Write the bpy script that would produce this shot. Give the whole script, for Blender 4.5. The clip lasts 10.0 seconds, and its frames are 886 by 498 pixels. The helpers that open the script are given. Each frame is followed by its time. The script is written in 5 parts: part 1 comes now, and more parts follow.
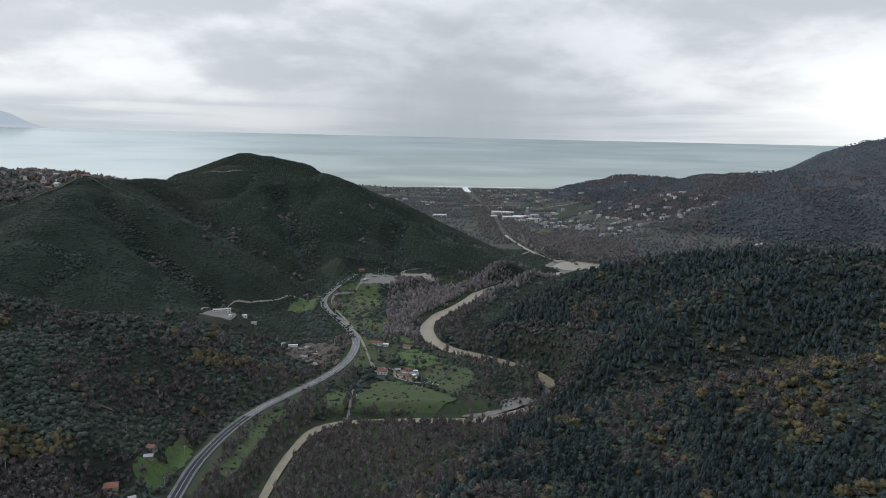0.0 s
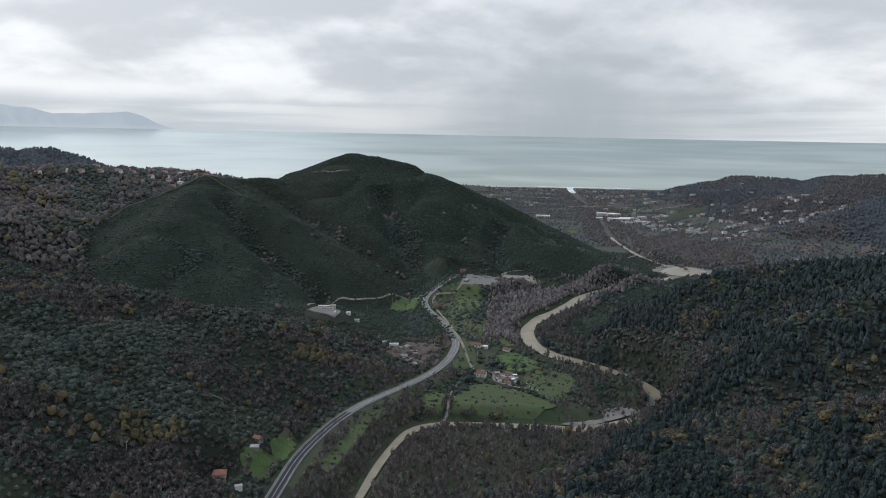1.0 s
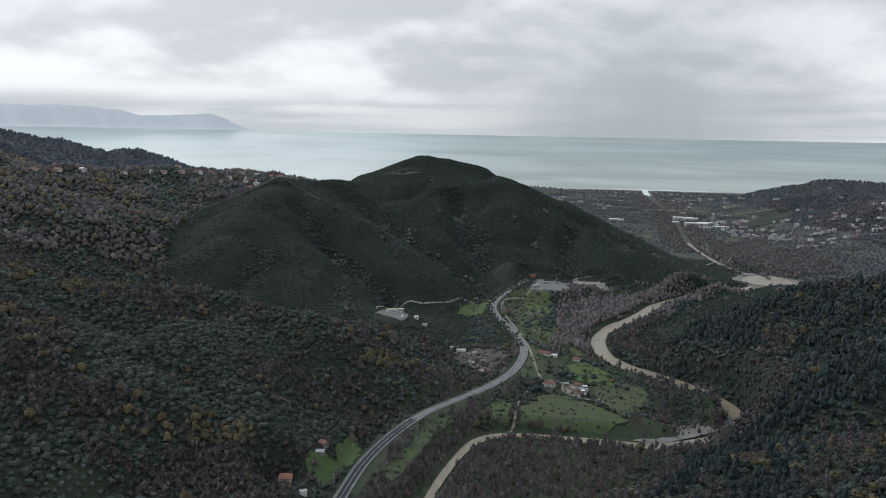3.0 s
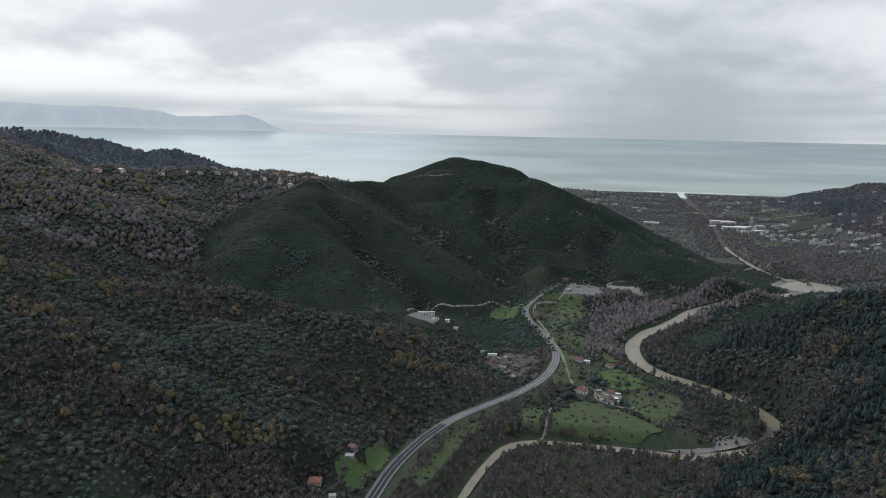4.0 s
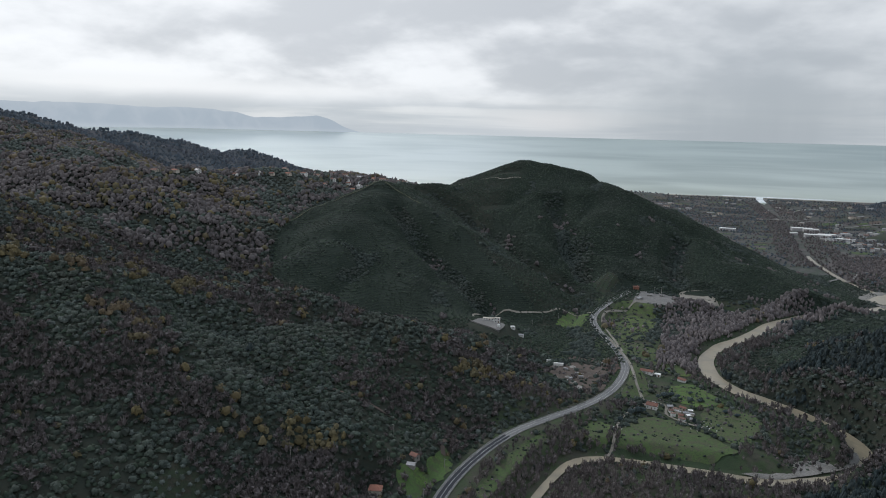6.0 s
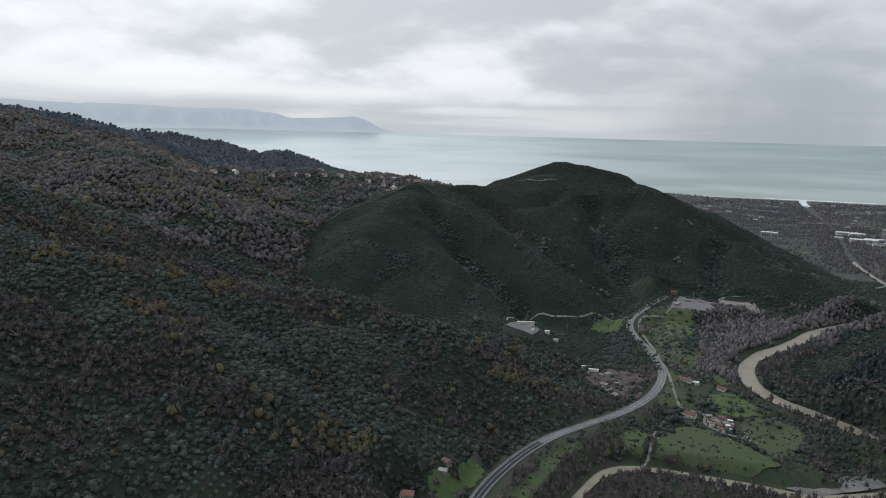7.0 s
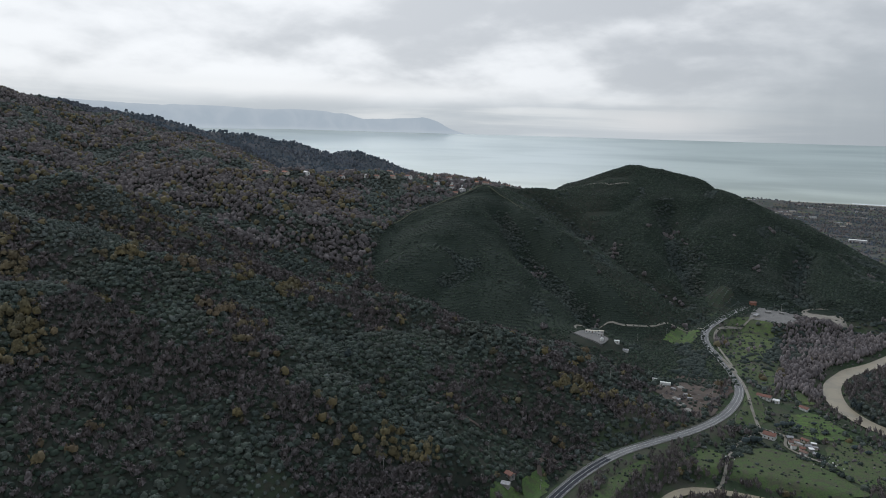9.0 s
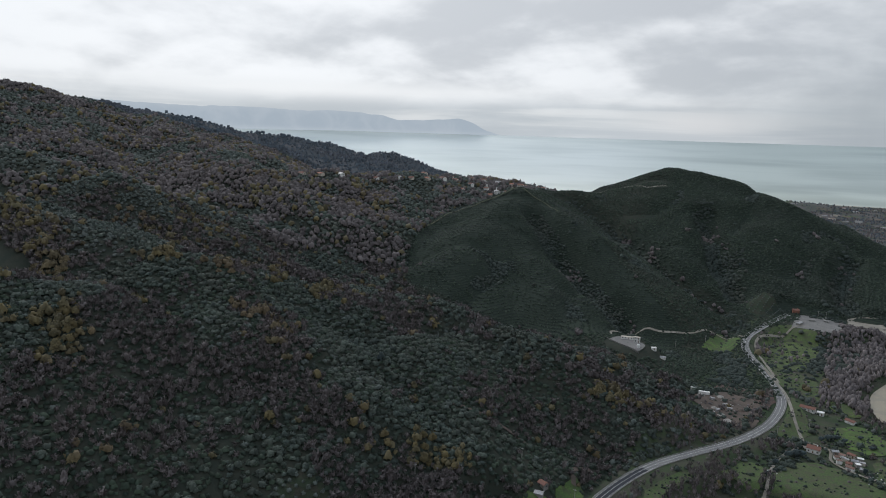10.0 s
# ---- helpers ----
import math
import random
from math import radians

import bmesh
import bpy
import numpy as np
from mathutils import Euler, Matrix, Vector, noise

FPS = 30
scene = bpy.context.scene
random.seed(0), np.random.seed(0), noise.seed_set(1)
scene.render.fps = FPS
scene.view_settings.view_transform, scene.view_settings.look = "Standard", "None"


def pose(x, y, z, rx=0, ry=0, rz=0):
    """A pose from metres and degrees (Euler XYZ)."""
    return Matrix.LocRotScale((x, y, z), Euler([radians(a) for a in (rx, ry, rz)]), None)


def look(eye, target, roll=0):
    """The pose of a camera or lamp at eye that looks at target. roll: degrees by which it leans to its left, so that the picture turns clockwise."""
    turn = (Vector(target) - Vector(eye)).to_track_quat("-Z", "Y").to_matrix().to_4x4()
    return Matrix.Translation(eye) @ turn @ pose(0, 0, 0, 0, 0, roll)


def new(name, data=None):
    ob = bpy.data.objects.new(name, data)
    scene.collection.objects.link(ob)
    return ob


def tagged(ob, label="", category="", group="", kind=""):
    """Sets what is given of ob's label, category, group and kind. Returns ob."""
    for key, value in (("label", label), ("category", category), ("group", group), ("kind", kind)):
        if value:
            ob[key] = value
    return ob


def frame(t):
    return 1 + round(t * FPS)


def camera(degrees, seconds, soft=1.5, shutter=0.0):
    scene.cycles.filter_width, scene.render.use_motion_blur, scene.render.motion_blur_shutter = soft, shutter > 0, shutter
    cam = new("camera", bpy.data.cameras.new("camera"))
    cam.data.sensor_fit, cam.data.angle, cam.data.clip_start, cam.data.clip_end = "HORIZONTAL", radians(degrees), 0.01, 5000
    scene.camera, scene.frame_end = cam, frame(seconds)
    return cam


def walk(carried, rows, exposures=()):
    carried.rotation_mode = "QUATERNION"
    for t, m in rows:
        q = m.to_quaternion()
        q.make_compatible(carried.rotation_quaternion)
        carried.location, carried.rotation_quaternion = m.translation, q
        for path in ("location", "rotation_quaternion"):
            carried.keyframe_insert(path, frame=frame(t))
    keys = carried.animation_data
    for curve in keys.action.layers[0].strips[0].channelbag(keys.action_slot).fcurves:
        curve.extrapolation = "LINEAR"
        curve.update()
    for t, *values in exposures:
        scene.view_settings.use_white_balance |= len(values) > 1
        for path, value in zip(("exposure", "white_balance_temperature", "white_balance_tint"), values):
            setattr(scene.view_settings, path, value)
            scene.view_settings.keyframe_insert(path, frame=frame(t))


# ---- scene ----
# the drone's camera: seconds, x, y, z, yaw, pitch, roll
cam = camera(64.64, 10.0, soft=1.0)
FLIGHT = [
    (0, 0.00, 0.00, 279.39, -0.000, -8.955, 1.294),
    (0.5, -0.34, 3.31, 280.41, 5.217, -9.099, 1.169),
    (1, 0.41, 6.84, 280.93, 8.463, -9.166, 1.127),
    (1.5, -0.01, 9.83, 281.76, 10.103, -9.175, 1.155),
    (2, -0.14, 12.83, 282.81, 11.567, -9.200, 1.168),
    (2.5, -0.45, 15.61, 283.87, 12.931, -9.234, 1.139),
    (4, -2.11, 23.69, 286.71, 16.916, -9.219, 1.245),
    (4.5, -3.01, 26.40, 287.77, 18.247, -9.237, 1.338),
    (5, -3.88, 29.15, 288.68, 19.522, -9.266, 1.376),
    (5.5, -4.73, 31.88, 289.61, 20.965, -9.292, 1.410),
    (7, -7.90, 39.83, 291.93, 25.267, -9.320, 1.531),
    (7.5, -8.96, 42.60, 292.78, 26.677, -9.353, 1.570),
    (8, -10.08, 45.08, 293.73, 28.067, -9.393, 1.596),
    (8.5, -10.96, 47.68, 294.54, 29.493, -9.414, 1.633),
    (9, -12.20, 50.34, 295.18, 30.892, -9.436, 1.642),
    (9.5, -14.01, 53.18, 295.72, 32.301, -9.433, 1.658),
    (10, -16.19, 56.11, 296.37, 33.685, -9.431, 1.748),
]


def drone_pose(x, y, z, yaw, pitch, roll):
    return pose(x, y, z, 90 + pitch, 0, yaw) @ pose(0, 0, 0, 0, 0, roll)


walk(cam, [(t, drone_pose(*p)) for t, *p in FLIGHT], [(0.0, 0.08, 6250.0, 11.0), (2.5, 0.05, 6250.0, 11.0), (6.0, 0.0, 6250.0, 11.0), (10.0, -0.06, 6250.0, 11.0)])

# ---- world, sun and exposure ----
SUN_AZIMUTH, SUN_HEIGHT = 62.0, 40.0   # degrees to the left of +y, degrees up

world = bpy.data.worlds.new("overcast_sky")
scene.world = world
world.use_nodes = True


class Graph:
    """A small writer of shader nodes."""

    def __init__(self, tree):
        self.tree = tree
        tree.nodes.clear()

    def node(self, kind, **inputs):
        n = self.tree.nodes.new(kind)
        for key, value in inputs.items():
            socket = n.inputs[int(key[1:])] if key[0] == "i" and key[1:].isdigit() else n.inputs[key.replace("_", " ")]
            if isinstance(value, bpy.types.NodeSocket):
                self.tree.links.new(value, socket)
            else:
                socket.default_value = value
        return n

    def math(self, op, a, b=0.0, c=0.0, clamp=False):
        n = self.node("ShaderNodeMath", i0=a, i1=b, i2=c)
        n.operation, n.use_clamp = op, clamp
        return n.outputs[0]

    def mix(self, f, a, b, blend="MIX"):
        n = self.tree.nodes.new("ShaderNodeMix")
        n.data_type, n.blend_type = "RGBA", blend
        for k, v in ((0, f), (6, a), (7, b)):
            if isinstance(v, bpy.types.NodeSocket):
                self.tree.links.new(v, n.inputs[k])
            else:
                n.inputs[k].default_value = (*v, 1.0) if isinstance(v, tuple) and len(v) == 3 else v
        return n.outputs[2]

    def noise(self, vector, scale, detail=4.0, rough=0.55, distortion=0.0):
        n = self.node("ShaderNodeTexNoise", Vector=vector, Scale=scale, Detail=detail, Roughness=rough, Distortion=distortion)
        return n.outputs[0]

    def step(self, v, lo, hi, a=0.0, b=1.0):
        n = self.node("ShaderNodeMapRange", i0=v, i1=lo, i2=hi, i3=a, i4=b)
        n.interpolation_type = "SMOOTHSTEP"
        return n.outputs[0]

    def xyz(self, x, y, z):
        return self.node("ShaderNodeCombineXYZ", i0=x, i1=y, i2=z).outputs[0]


def build_sky():
    g = Graph(world.node_tree)
    way = g.node("ShaderNodeTexCoord").outputs["Generated"]
    s = g.node("ShaderNodeSeparateXYZ", i0=way)
    x, y, z = s.outputs
    # azimuth to the left of +y and height over the horizon, in degrees
    az = g.math("MULTIPLY", g.math("ARCTAN2", g.math("MULTIPLY", x, -1.0), y), 57.2958)
    el = g.math("MULTIPLY", g.math("ARCSINE", z), 57.2958)

    def deck(lift, scale, detail, rough, seed):
        """Noise on a flat cloud deck that runs to the horizon."""
        flat = g.math("MAXIMUM", g.math("ADD", z, 0.30 + lift), 0.12)
        return g.noise(g.xyz(g.math("DIVIDE", x, flat), g.math("DIVIDE", y, flat), seed), scale, detail, rough, 0.12)

    puffs = deck(0.0, 1.9, 7.0, 0.50, 3.1)
    lit = g.math("SUBTRACT", puffs, deck(0.018, 1.9, 6.0, 0.50, 3.1))
    banks = deck(0.02, 0.75, 2.0, 0.4, 8.7)
    cover = g.math("ADD", g.math("MULTIPLY", puffs, 0.55), g.math("MULTIPLY", banks, 0.45))
    tone = g.step(g.math("ADD", cover, g.math("MULTIPLY", lit, 0.5)), 0.38, 0.62)
    cloud = g.mix(tone, (0.585, 0.61, 0.63), (0.93, 0.945, 0.945))
    # unseen overhead, the deck is tinted blue to add bluish fill light
    cloud = g.mix(g.math("MULTIPLY", g.step(el, 30.0, 62.0), 0.8), cloud, (0.60, 0.72, 0.88))

    # thin cloud round the hidden sun
    def lobe(a0, aw, e0, ew):
        da = g.math("DIVIDE", g.math("SUBTRACT", az, a0), aw)
        de = g.math("DIVIDE", g.math("SUBTRACT", el, e0), ew)
        q = g.math("ADD", g.math("MULTIPLY", da, da), g.math("MULTIPLY", de, de))
        return g.math("POWER", 2.718, g.math("MULTIPLY", q, -1.0))
    thin = g.math("MULTIPLY", lobe(SUN_AZIMUTH - 16.0, 26.0, SUN_HEIGHT - 24.0, 14.0), g.step(cover, 0.40, 0.58, 0.28, 1.0))
    cloud = g.mix(thin, cloud, (1.10, 1.11, 1.10))
    # long pale streaks and haze low over the horizon
    streaks = g.noise(g.xyz(g.math("MULTIPLY", az, 0.05), g.math("MULTIPLY", el, 0.75), 1.7), 1.0, 4.0, 0.55, 0.4)
    low = g.step(el, 1.2, 4.2, 1.0, 0.0)
    hazy = g.mix(g.step(streaks, 0.38, 0.62), (0.52, 0.57, 0.60), (0.76, 0.785, 0.78))
    cloud = g.mix(g.math("MULTIPLY", low, 0.85), cloud, hazy)
    cloud = g.mix(g.math("MULTIPLY", lobe(41.0, 17.0, 3.1, 0.75), 0.85), cloud, (0.97, 0.98, 0.97))
    cloud = g.mix(g.math("MULTIPLY", lobe(13.5, 4.5, 1.2, 0.9), 0.6), cloud, (0.90, 0.88, 0.86))
    # a rain shower far out at sea
    streak = g.noise(g.xyz(g.math("MULTIPLY", az, 0.25), g.math("MULTIPLY", el, 0.03), 0.0), 1.0, 3.0, 0.5)
    shower = g.math("MULTIPLY", lobe(-1.0, 12.5, 0.0, 8.5), g.step(streak, 0.25, 0.6, 0.82, 1.0))
    cloud = g.mix(shower, cloud, (0.42, 0.46, 0.485))
    glow = lobe(-33.5, 9.0, 2.8, 3.3)
    cloud = g.mix(g.math("MULTIPLY", glow, 0.95), cloud, (1.2, 1.18, 1.12))
    sky = g.tree.nodes.new("ShaderNodeTexSky")
    sky.sky_type, sky.sun_disc = "NISHITA", False
    sky.sun_elevation, sky.sun_rotation = radians(SUN_HEIGHT), radians(-SUN_AZIMUTH)
    clear = g.node("ShaderNodeBackground", Color=sky.outputs[0], Strength=0.05)
    deck_light = g.node("ShaderNodeBackground", Color=cloud, Strength=1.0)
    both = g.node("ShaderNodeMixShader", i0=0.93, i1=clear.outputs[0], i2=deck_light.outputs[0])
    g.node("ShaderNodeOutputWorld", Surface=both.outputs[0])


build_sky()

sun = bpy.data.lights.new("sun", "SUN")
sun.energy, sun.angle, sun.color = 1.5, radians(20), (1.0, 0.985, 0.96)
sun_at = Vector((-math.sin(radians(SUN_AZIMUTH)) * math.cos(radians(SUN_HEIGHT)), math.cos(radians(SUN_AZIMUTH)) * math.cos(radians(SUN_HEIGHT)), math.sin(radians(SUN_HEIGHT))))
new("sun", sun).matrix_world = look(sun_at * 1000, (0, 0, 0))
scene.view_settings.exposure = 0.0


# ---- materials ----
def material(name, fill):
    m = bpy.data.materials.new(name)
    m.use_nodes = True
    g = Graph(m.node_tree)
    shader = fill(g)
    g.node("ShaderNodeOutputMaterial", Surface=shader)
    return m


def surface(g, colour, rough=0.9, metal=0.0, bump=None, height=0.3, spec=0.3):
    p = g.node("ShaderNodeBsdfPrincipled", Base_Color=colour if isinstance(colour, bpy.types.NodeSocket) else (*colour, 1.0), Roughness=rough, Metallic=metal)
    p.inputs["Specular IOR Level"].default_value = spec
    if bump is not None:
        b = g.node("ShaderNodeBump", Height=bump, Strength=0.6, Distance=height)
        g.tree.links.new(b.outputs[0], p.inputs["Normal"])
    return p.outputs[0]


def place(g):
    return g.node("ShaderNodeNewGeometry").outputs["Position"]


def two_tone(name, a, b, scale, fine, rough=0.9, height=0.2, c=None, metal=0.0, spec=0.3):
    """Colour a to b by broad stains, c by fine grain, with relief of the fine grain."""
    def fill(g):
        p = place(g)
        broad, grain = g.noise(p, scale, 4.0), g.noise(p, fine, 4.0, 0.65)
        col = g.mix(g.step(broad, 0.38, 0.6), a, b)
        col = g.mix(g.step(grain, 0.42, 0.66), col, c or tuple(0.6 * q for q in a))
        return surface(g, col, rough, metal, grain, height, spec)
    return material(name, fill)


def leafage(name, a, b, c, tree=0.11, patch=0.012, gloss=0.15):
    """Foliage: hue and tone from tree to tree, from patch to patch, and from leaf clump to leaf clump."""
    def fill(g):
        geo = g.node("ShaderNodeNewGeometry")
        p = geo.outputs["Position"]
        tint = g.node("ShaderNodeAttribute")
        tint.attribute_name = "tint"
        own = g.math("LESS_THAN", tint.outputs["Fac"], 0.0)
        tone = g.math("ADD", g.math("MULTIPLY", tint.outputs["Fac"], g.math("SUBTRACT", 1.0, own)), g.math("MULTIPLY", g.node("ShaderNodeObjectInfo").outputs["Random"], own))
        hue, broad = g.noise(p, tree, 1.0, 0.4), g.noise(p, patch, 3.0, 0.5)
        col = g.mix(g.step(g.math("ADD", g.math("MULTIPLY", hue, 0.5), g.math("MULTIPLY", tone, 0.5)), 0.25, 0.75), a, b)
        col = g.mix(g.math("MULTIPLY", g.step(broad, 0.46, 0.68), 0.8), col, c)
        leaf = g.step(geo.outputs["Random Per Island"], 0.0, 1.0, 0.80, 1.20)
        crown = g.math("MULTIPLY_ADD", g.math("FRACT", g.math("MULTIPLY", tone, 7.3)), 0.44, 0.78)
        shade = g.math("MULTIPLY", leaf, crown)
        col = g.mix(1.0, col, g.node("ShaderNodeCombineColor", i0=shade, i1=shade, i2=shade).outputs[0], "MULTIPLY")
        p = g.node("ShaderNodeBsdfPrincipled", Base_Color=col, Roughness=0.8)
        p.inputs["Specular IOR Level"].default_value = gloss
        return p.outputs[0]
    return material(name, fill)


def fill_ground(g):
    """Forest floor, valley grass, terraced scrub, farmed plain and a haze tint, mixed by the ground's own cover map."""
    p = place(g)
    cover = g.node("ShaderNodeAttribute")
    cover.attribute_name = "cover"
    r, gr, b = g.node("ShaderNodeSeparateColor", i0=cover.outputs["Color"]).outputs
    broad, mid, fine = g.noise(p, 0.015, 4.0), g.noise(p, 0.09, 4.0, 0.6), g.noise(p, 0.7, 3.0, 0.65)
    wood = g.mix(g.step(mid, 0.35, 0.65), (0.027, 0.034, 0.027), (0.037, 0.040, 0.031))
    grass = g.mix(g.step(mid, 0.38, 0.6), (0.050, 0.069, 0.036), (0.061, 0.061, 0.047))
    grass = g.mix(g.step(broad, 0.45, 0.65), grass, (0.034, 0.052, 0.028))
    z = g.node("ShaderNodeSeparateXYZ", i0=p).outputs[2]
    terrace = g.math("SINE", g.math("ADD", g.math("MULTIPLY", z, 2.7), g.math("MULTIPLY", mid, 5.0)))
    hill = g.mix(g.step(terrace, -0.4, 0.8), (0.025, 0.036, 0.026), (0.014, 0.020, 0.018))
    hill = g.mix(g.math("MULTIPLY", g.step(broad, 0.5, 0.68), 0.6), hill, (0.028, 0.038, 0.031))
    farm = g.mix(g.step(mid, 0.35, 0.6), (0.086, 0.086, 0.084), (0.066, 0.079, 0.064))
    farm = g.mix(g.step(broad, 0.45, 0.62), farm, (0.108, 0.098, 0.096))
    edge = g.math("MULTIPLY", g.math("SUBTRACT", mid, 0.5), 0.7)
    def part(v):
        return g.step(g.math("ADD", v, edge), 0.38, 0.62)
    col = g.mix(part(r), wood, grass)
    col = g.mix(part(gr), col, hill)
    col = g.mix(part(b), col, farm)
    # blue-grey of distance haze, laid over the far hills by the map's alpha
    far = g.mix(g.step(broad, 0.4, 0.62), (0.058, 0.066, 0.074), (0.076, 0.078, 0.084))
    col = g.mix(g.math("MULTIPLY", g.step(fine, 0.45, 0.75), 0.5), col, (0.03, 0.034, 0.028))
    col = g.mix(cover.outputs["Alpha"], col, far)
    return surface(g, col, 0.95, 0.0, fine, 0.5, 0.1)


MAT_GROUND = material("ground_cover", fill_ground)
MAT_ROUGH = two_tone("rough_grass", (0.058, 0.064, 0.040), (0.048, 0.066, 0.034), 0.04, 0.5, 0.95, 0.2, (0.07, 0.06, 0.035))
MAT_ASPHALT = two_tone("asphalt", (0.034, 0.037, 0.044), (0.044, 0.046, 0.052), 0.05, 2.5, 0.85, 0.02, (0.028, 0.030, 0.037), spec=0.1)
MAT_WORN = two_tone("worn_concrete", (0.185, 0.18, 0.17), (0.14, 0.137, 0.132), 0.08, 0.9, 0.85, 0.03, (0.115, 0.112, 0.106))
MAT_PAINT = two_tone("road_paint", (0.55, 0.55, 0.53), (0.42, 0.42, 0.4), 0.1, 1.0, 0.7, 0.01, (0.35, 0.35, 0.34))
MAT_DIRT = two_tone("bare_soil", (0.105, 0.080, 0.066), (0.078, 0.062, 0.053), 0.09, 0.5, 0.95, 0.3, (0.07, 0.06, 0.05))
MAT_TRACK = two_tone("track_gravel", (0.25, 0.23, 0.20), (0.18, 0.165, 0.14), 0.06, 0.9, 0.95, 0.1, (0.16, 0.15, 0.12))
MAT_GRAVEL = two_tone("river_gravel", (0.22, 0.212, 0.195), (0.17, 0.163, 0.15), 0.05, 0.6, 0.95, 0.25, (0.12, 0.115, 0.105))


def fill_river(g):
    p = place(g)
    silt = g.noise(p, 0.045, 4.0, 0.6, 0.8)
    ripple = g.noise(p, 0.35, 4.0, 0.65)
    col = g.mix(g.step(silt, 0.38, 0.62), (0.225, 0.192, 0.130), (0.175, 0.153, 0.110))
    col = g.mix(g.math("MULTIPLY", g.step(ripple, 0.55, 0.7), 0.5), col, (0.29, 0.255, 0.19))
    return surface(g, col, 0.35, 0.0, ripple, 0.10, 0.4)


def fill_sea(g):
    p = place(g)
    s = g.node("ShaderNodeSeparateXYZ", i0=p)
    # wind streaks lie along the horizon
    bands = g.noise(g.xyz(g.math("MULTIPLY", s.outputs[0], 0.0009), g.math("MULTIPLY", s.outputs[1], 0.0012), g.math("MULTIPLY", s.outputs[2], 0.022)), 1.0, 3.0, 0.5, 0.3)
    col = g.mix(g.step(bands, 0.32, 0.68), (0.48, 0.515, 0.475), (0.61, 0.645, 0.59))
    # the shower's dimness on the far open water is mixed into its colour
    dimmed_sea = g.math("MULTIPLY", g.step(s.outputs[2], 120.0, 285.0), g.step(bands, 0.30, 0.55, 1.0, 0.5))
    col = g.mix(g.math("MULTIPLY", dimmed_sea, 0.65), col, (0.40, 0.455, 0.445))
    # the bright sky's sheen on the bay is painted into the colour
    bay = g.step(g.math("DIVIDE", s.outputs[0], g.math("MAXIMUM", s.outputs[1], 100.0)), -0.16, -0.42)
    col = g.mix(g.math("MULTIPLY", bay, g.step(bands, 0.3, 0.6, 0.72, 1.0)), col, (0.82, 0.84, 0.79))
    gl = g.node("ShaderNodeBsdfGlossy", Color=col, Roughness=0.45)
    df = g.node("ShaderNodeBsdfDiffuse", Color=g.mix(0.35, col, (0.30, 0.36, 0.34)))
    water = g.node("ShaderNodeMixShader", i0=0.75, i1=df.outputs[0], i2=gl.outputs[0])
    return water.outputs[0]


MAT_RIVER = material("silty_water", fill_river)
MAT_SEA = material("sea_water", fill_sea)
MAT_BARK = two_tone("bark", (0.11, 0.085, 0.065), (0.07, 0.058, 0.048), 0.6, 6.0, 0.95, 0.03)
LEAF = {
    "oak": leafage("evergreen_oak_leaves", (0.040, 0.053, 0.047), (0.053, 0.067, 0.055), (0.055, 0.062, 0.051)),
    "olive": leafage("olive_leaves", (0.070, 0.085, 0.078), (0.060, 0.073, 0.064), (0.078, 0.088, 0.083)),
    "bare": leafage("bare_twigs", (0.104, 0.092, 0.091), (0.086, 0.078, 0.078), (0.108, 0.094, 0.092)),
    "poplar": leafage("pale_bare_twigs", (0.138, 0.122, 0.120), (0.116, 0.104, 0.105), (0.148, 0.129, 0.124)),
    "autumn": leafage("autumn_leaves", (0.100, 0.083, 0.040), (0.080, 0.072, 0.042), (0.092, 0.070, 0.046)),
    "pine": leafage("pine_needles", (0.024, 0.036, 0.038), (0.038, 0.052, 0.053), (0.036, 0.047, 0.048)),
    "scrub": leafage("maquis_scrub", (0.022, 0.033, 0.025), (0.031, 0.045, 0.030), (0.029, 0.037, 0.030), 0.2, 0.01),
    # distance haze is mixed into these last two leaf colours
    "far": leafage("haze_tinted_woods", (0.046, 0.060, 0.074), (0.059, 0.073, 0.086), (0.068, 0.074, 0.088), 0.06, 0.006),
    "haze": leafage("haze_tinted_mountain_woods", (0.070, 0.088, 0.108), (0.086, 0.104, 0.122), (0.092, 0.102, 0.116), 0.05, 0.004),
}


# ---- the lie of the land ----
def lattice(ix, iy, seed):
    v = np.sin(ix * 127.1 + iy * 311.7 + seed * 74.7) * 43758.5453
    return v - np.floor(v)


def vnoise(x, y, size, seed=0):
    """Smooth value noise in 0..1 with cells of the given size."""
    u, v = np.asarray(x) / size, np.asarray(y) / size
    iu, iv = np.floor(u), np.floor(v)
    fu, fv = u - iu, v - iv
    fu, fv = fu * fu * (3 - 2 * fu), fv * fv * (3 - 2 * fv)
    a, b = lattice(iu, iv, seed), lattice(iu + 1, iv, seed)
    c, d = lattice(iu, iv + 1, seed), lattice(iu + 1, iv + 1, seed)
    return (a * (1 - fu) + b * fu) * (1 - fv) + (c * (1 - fu) + d * fu) * fv


def smooth(v, lo, hi):
    t = np.clip((np.asarray(v, float) - lo) / (hi - lo), 0, 1)
    return t * t * (3 - 2 * t)


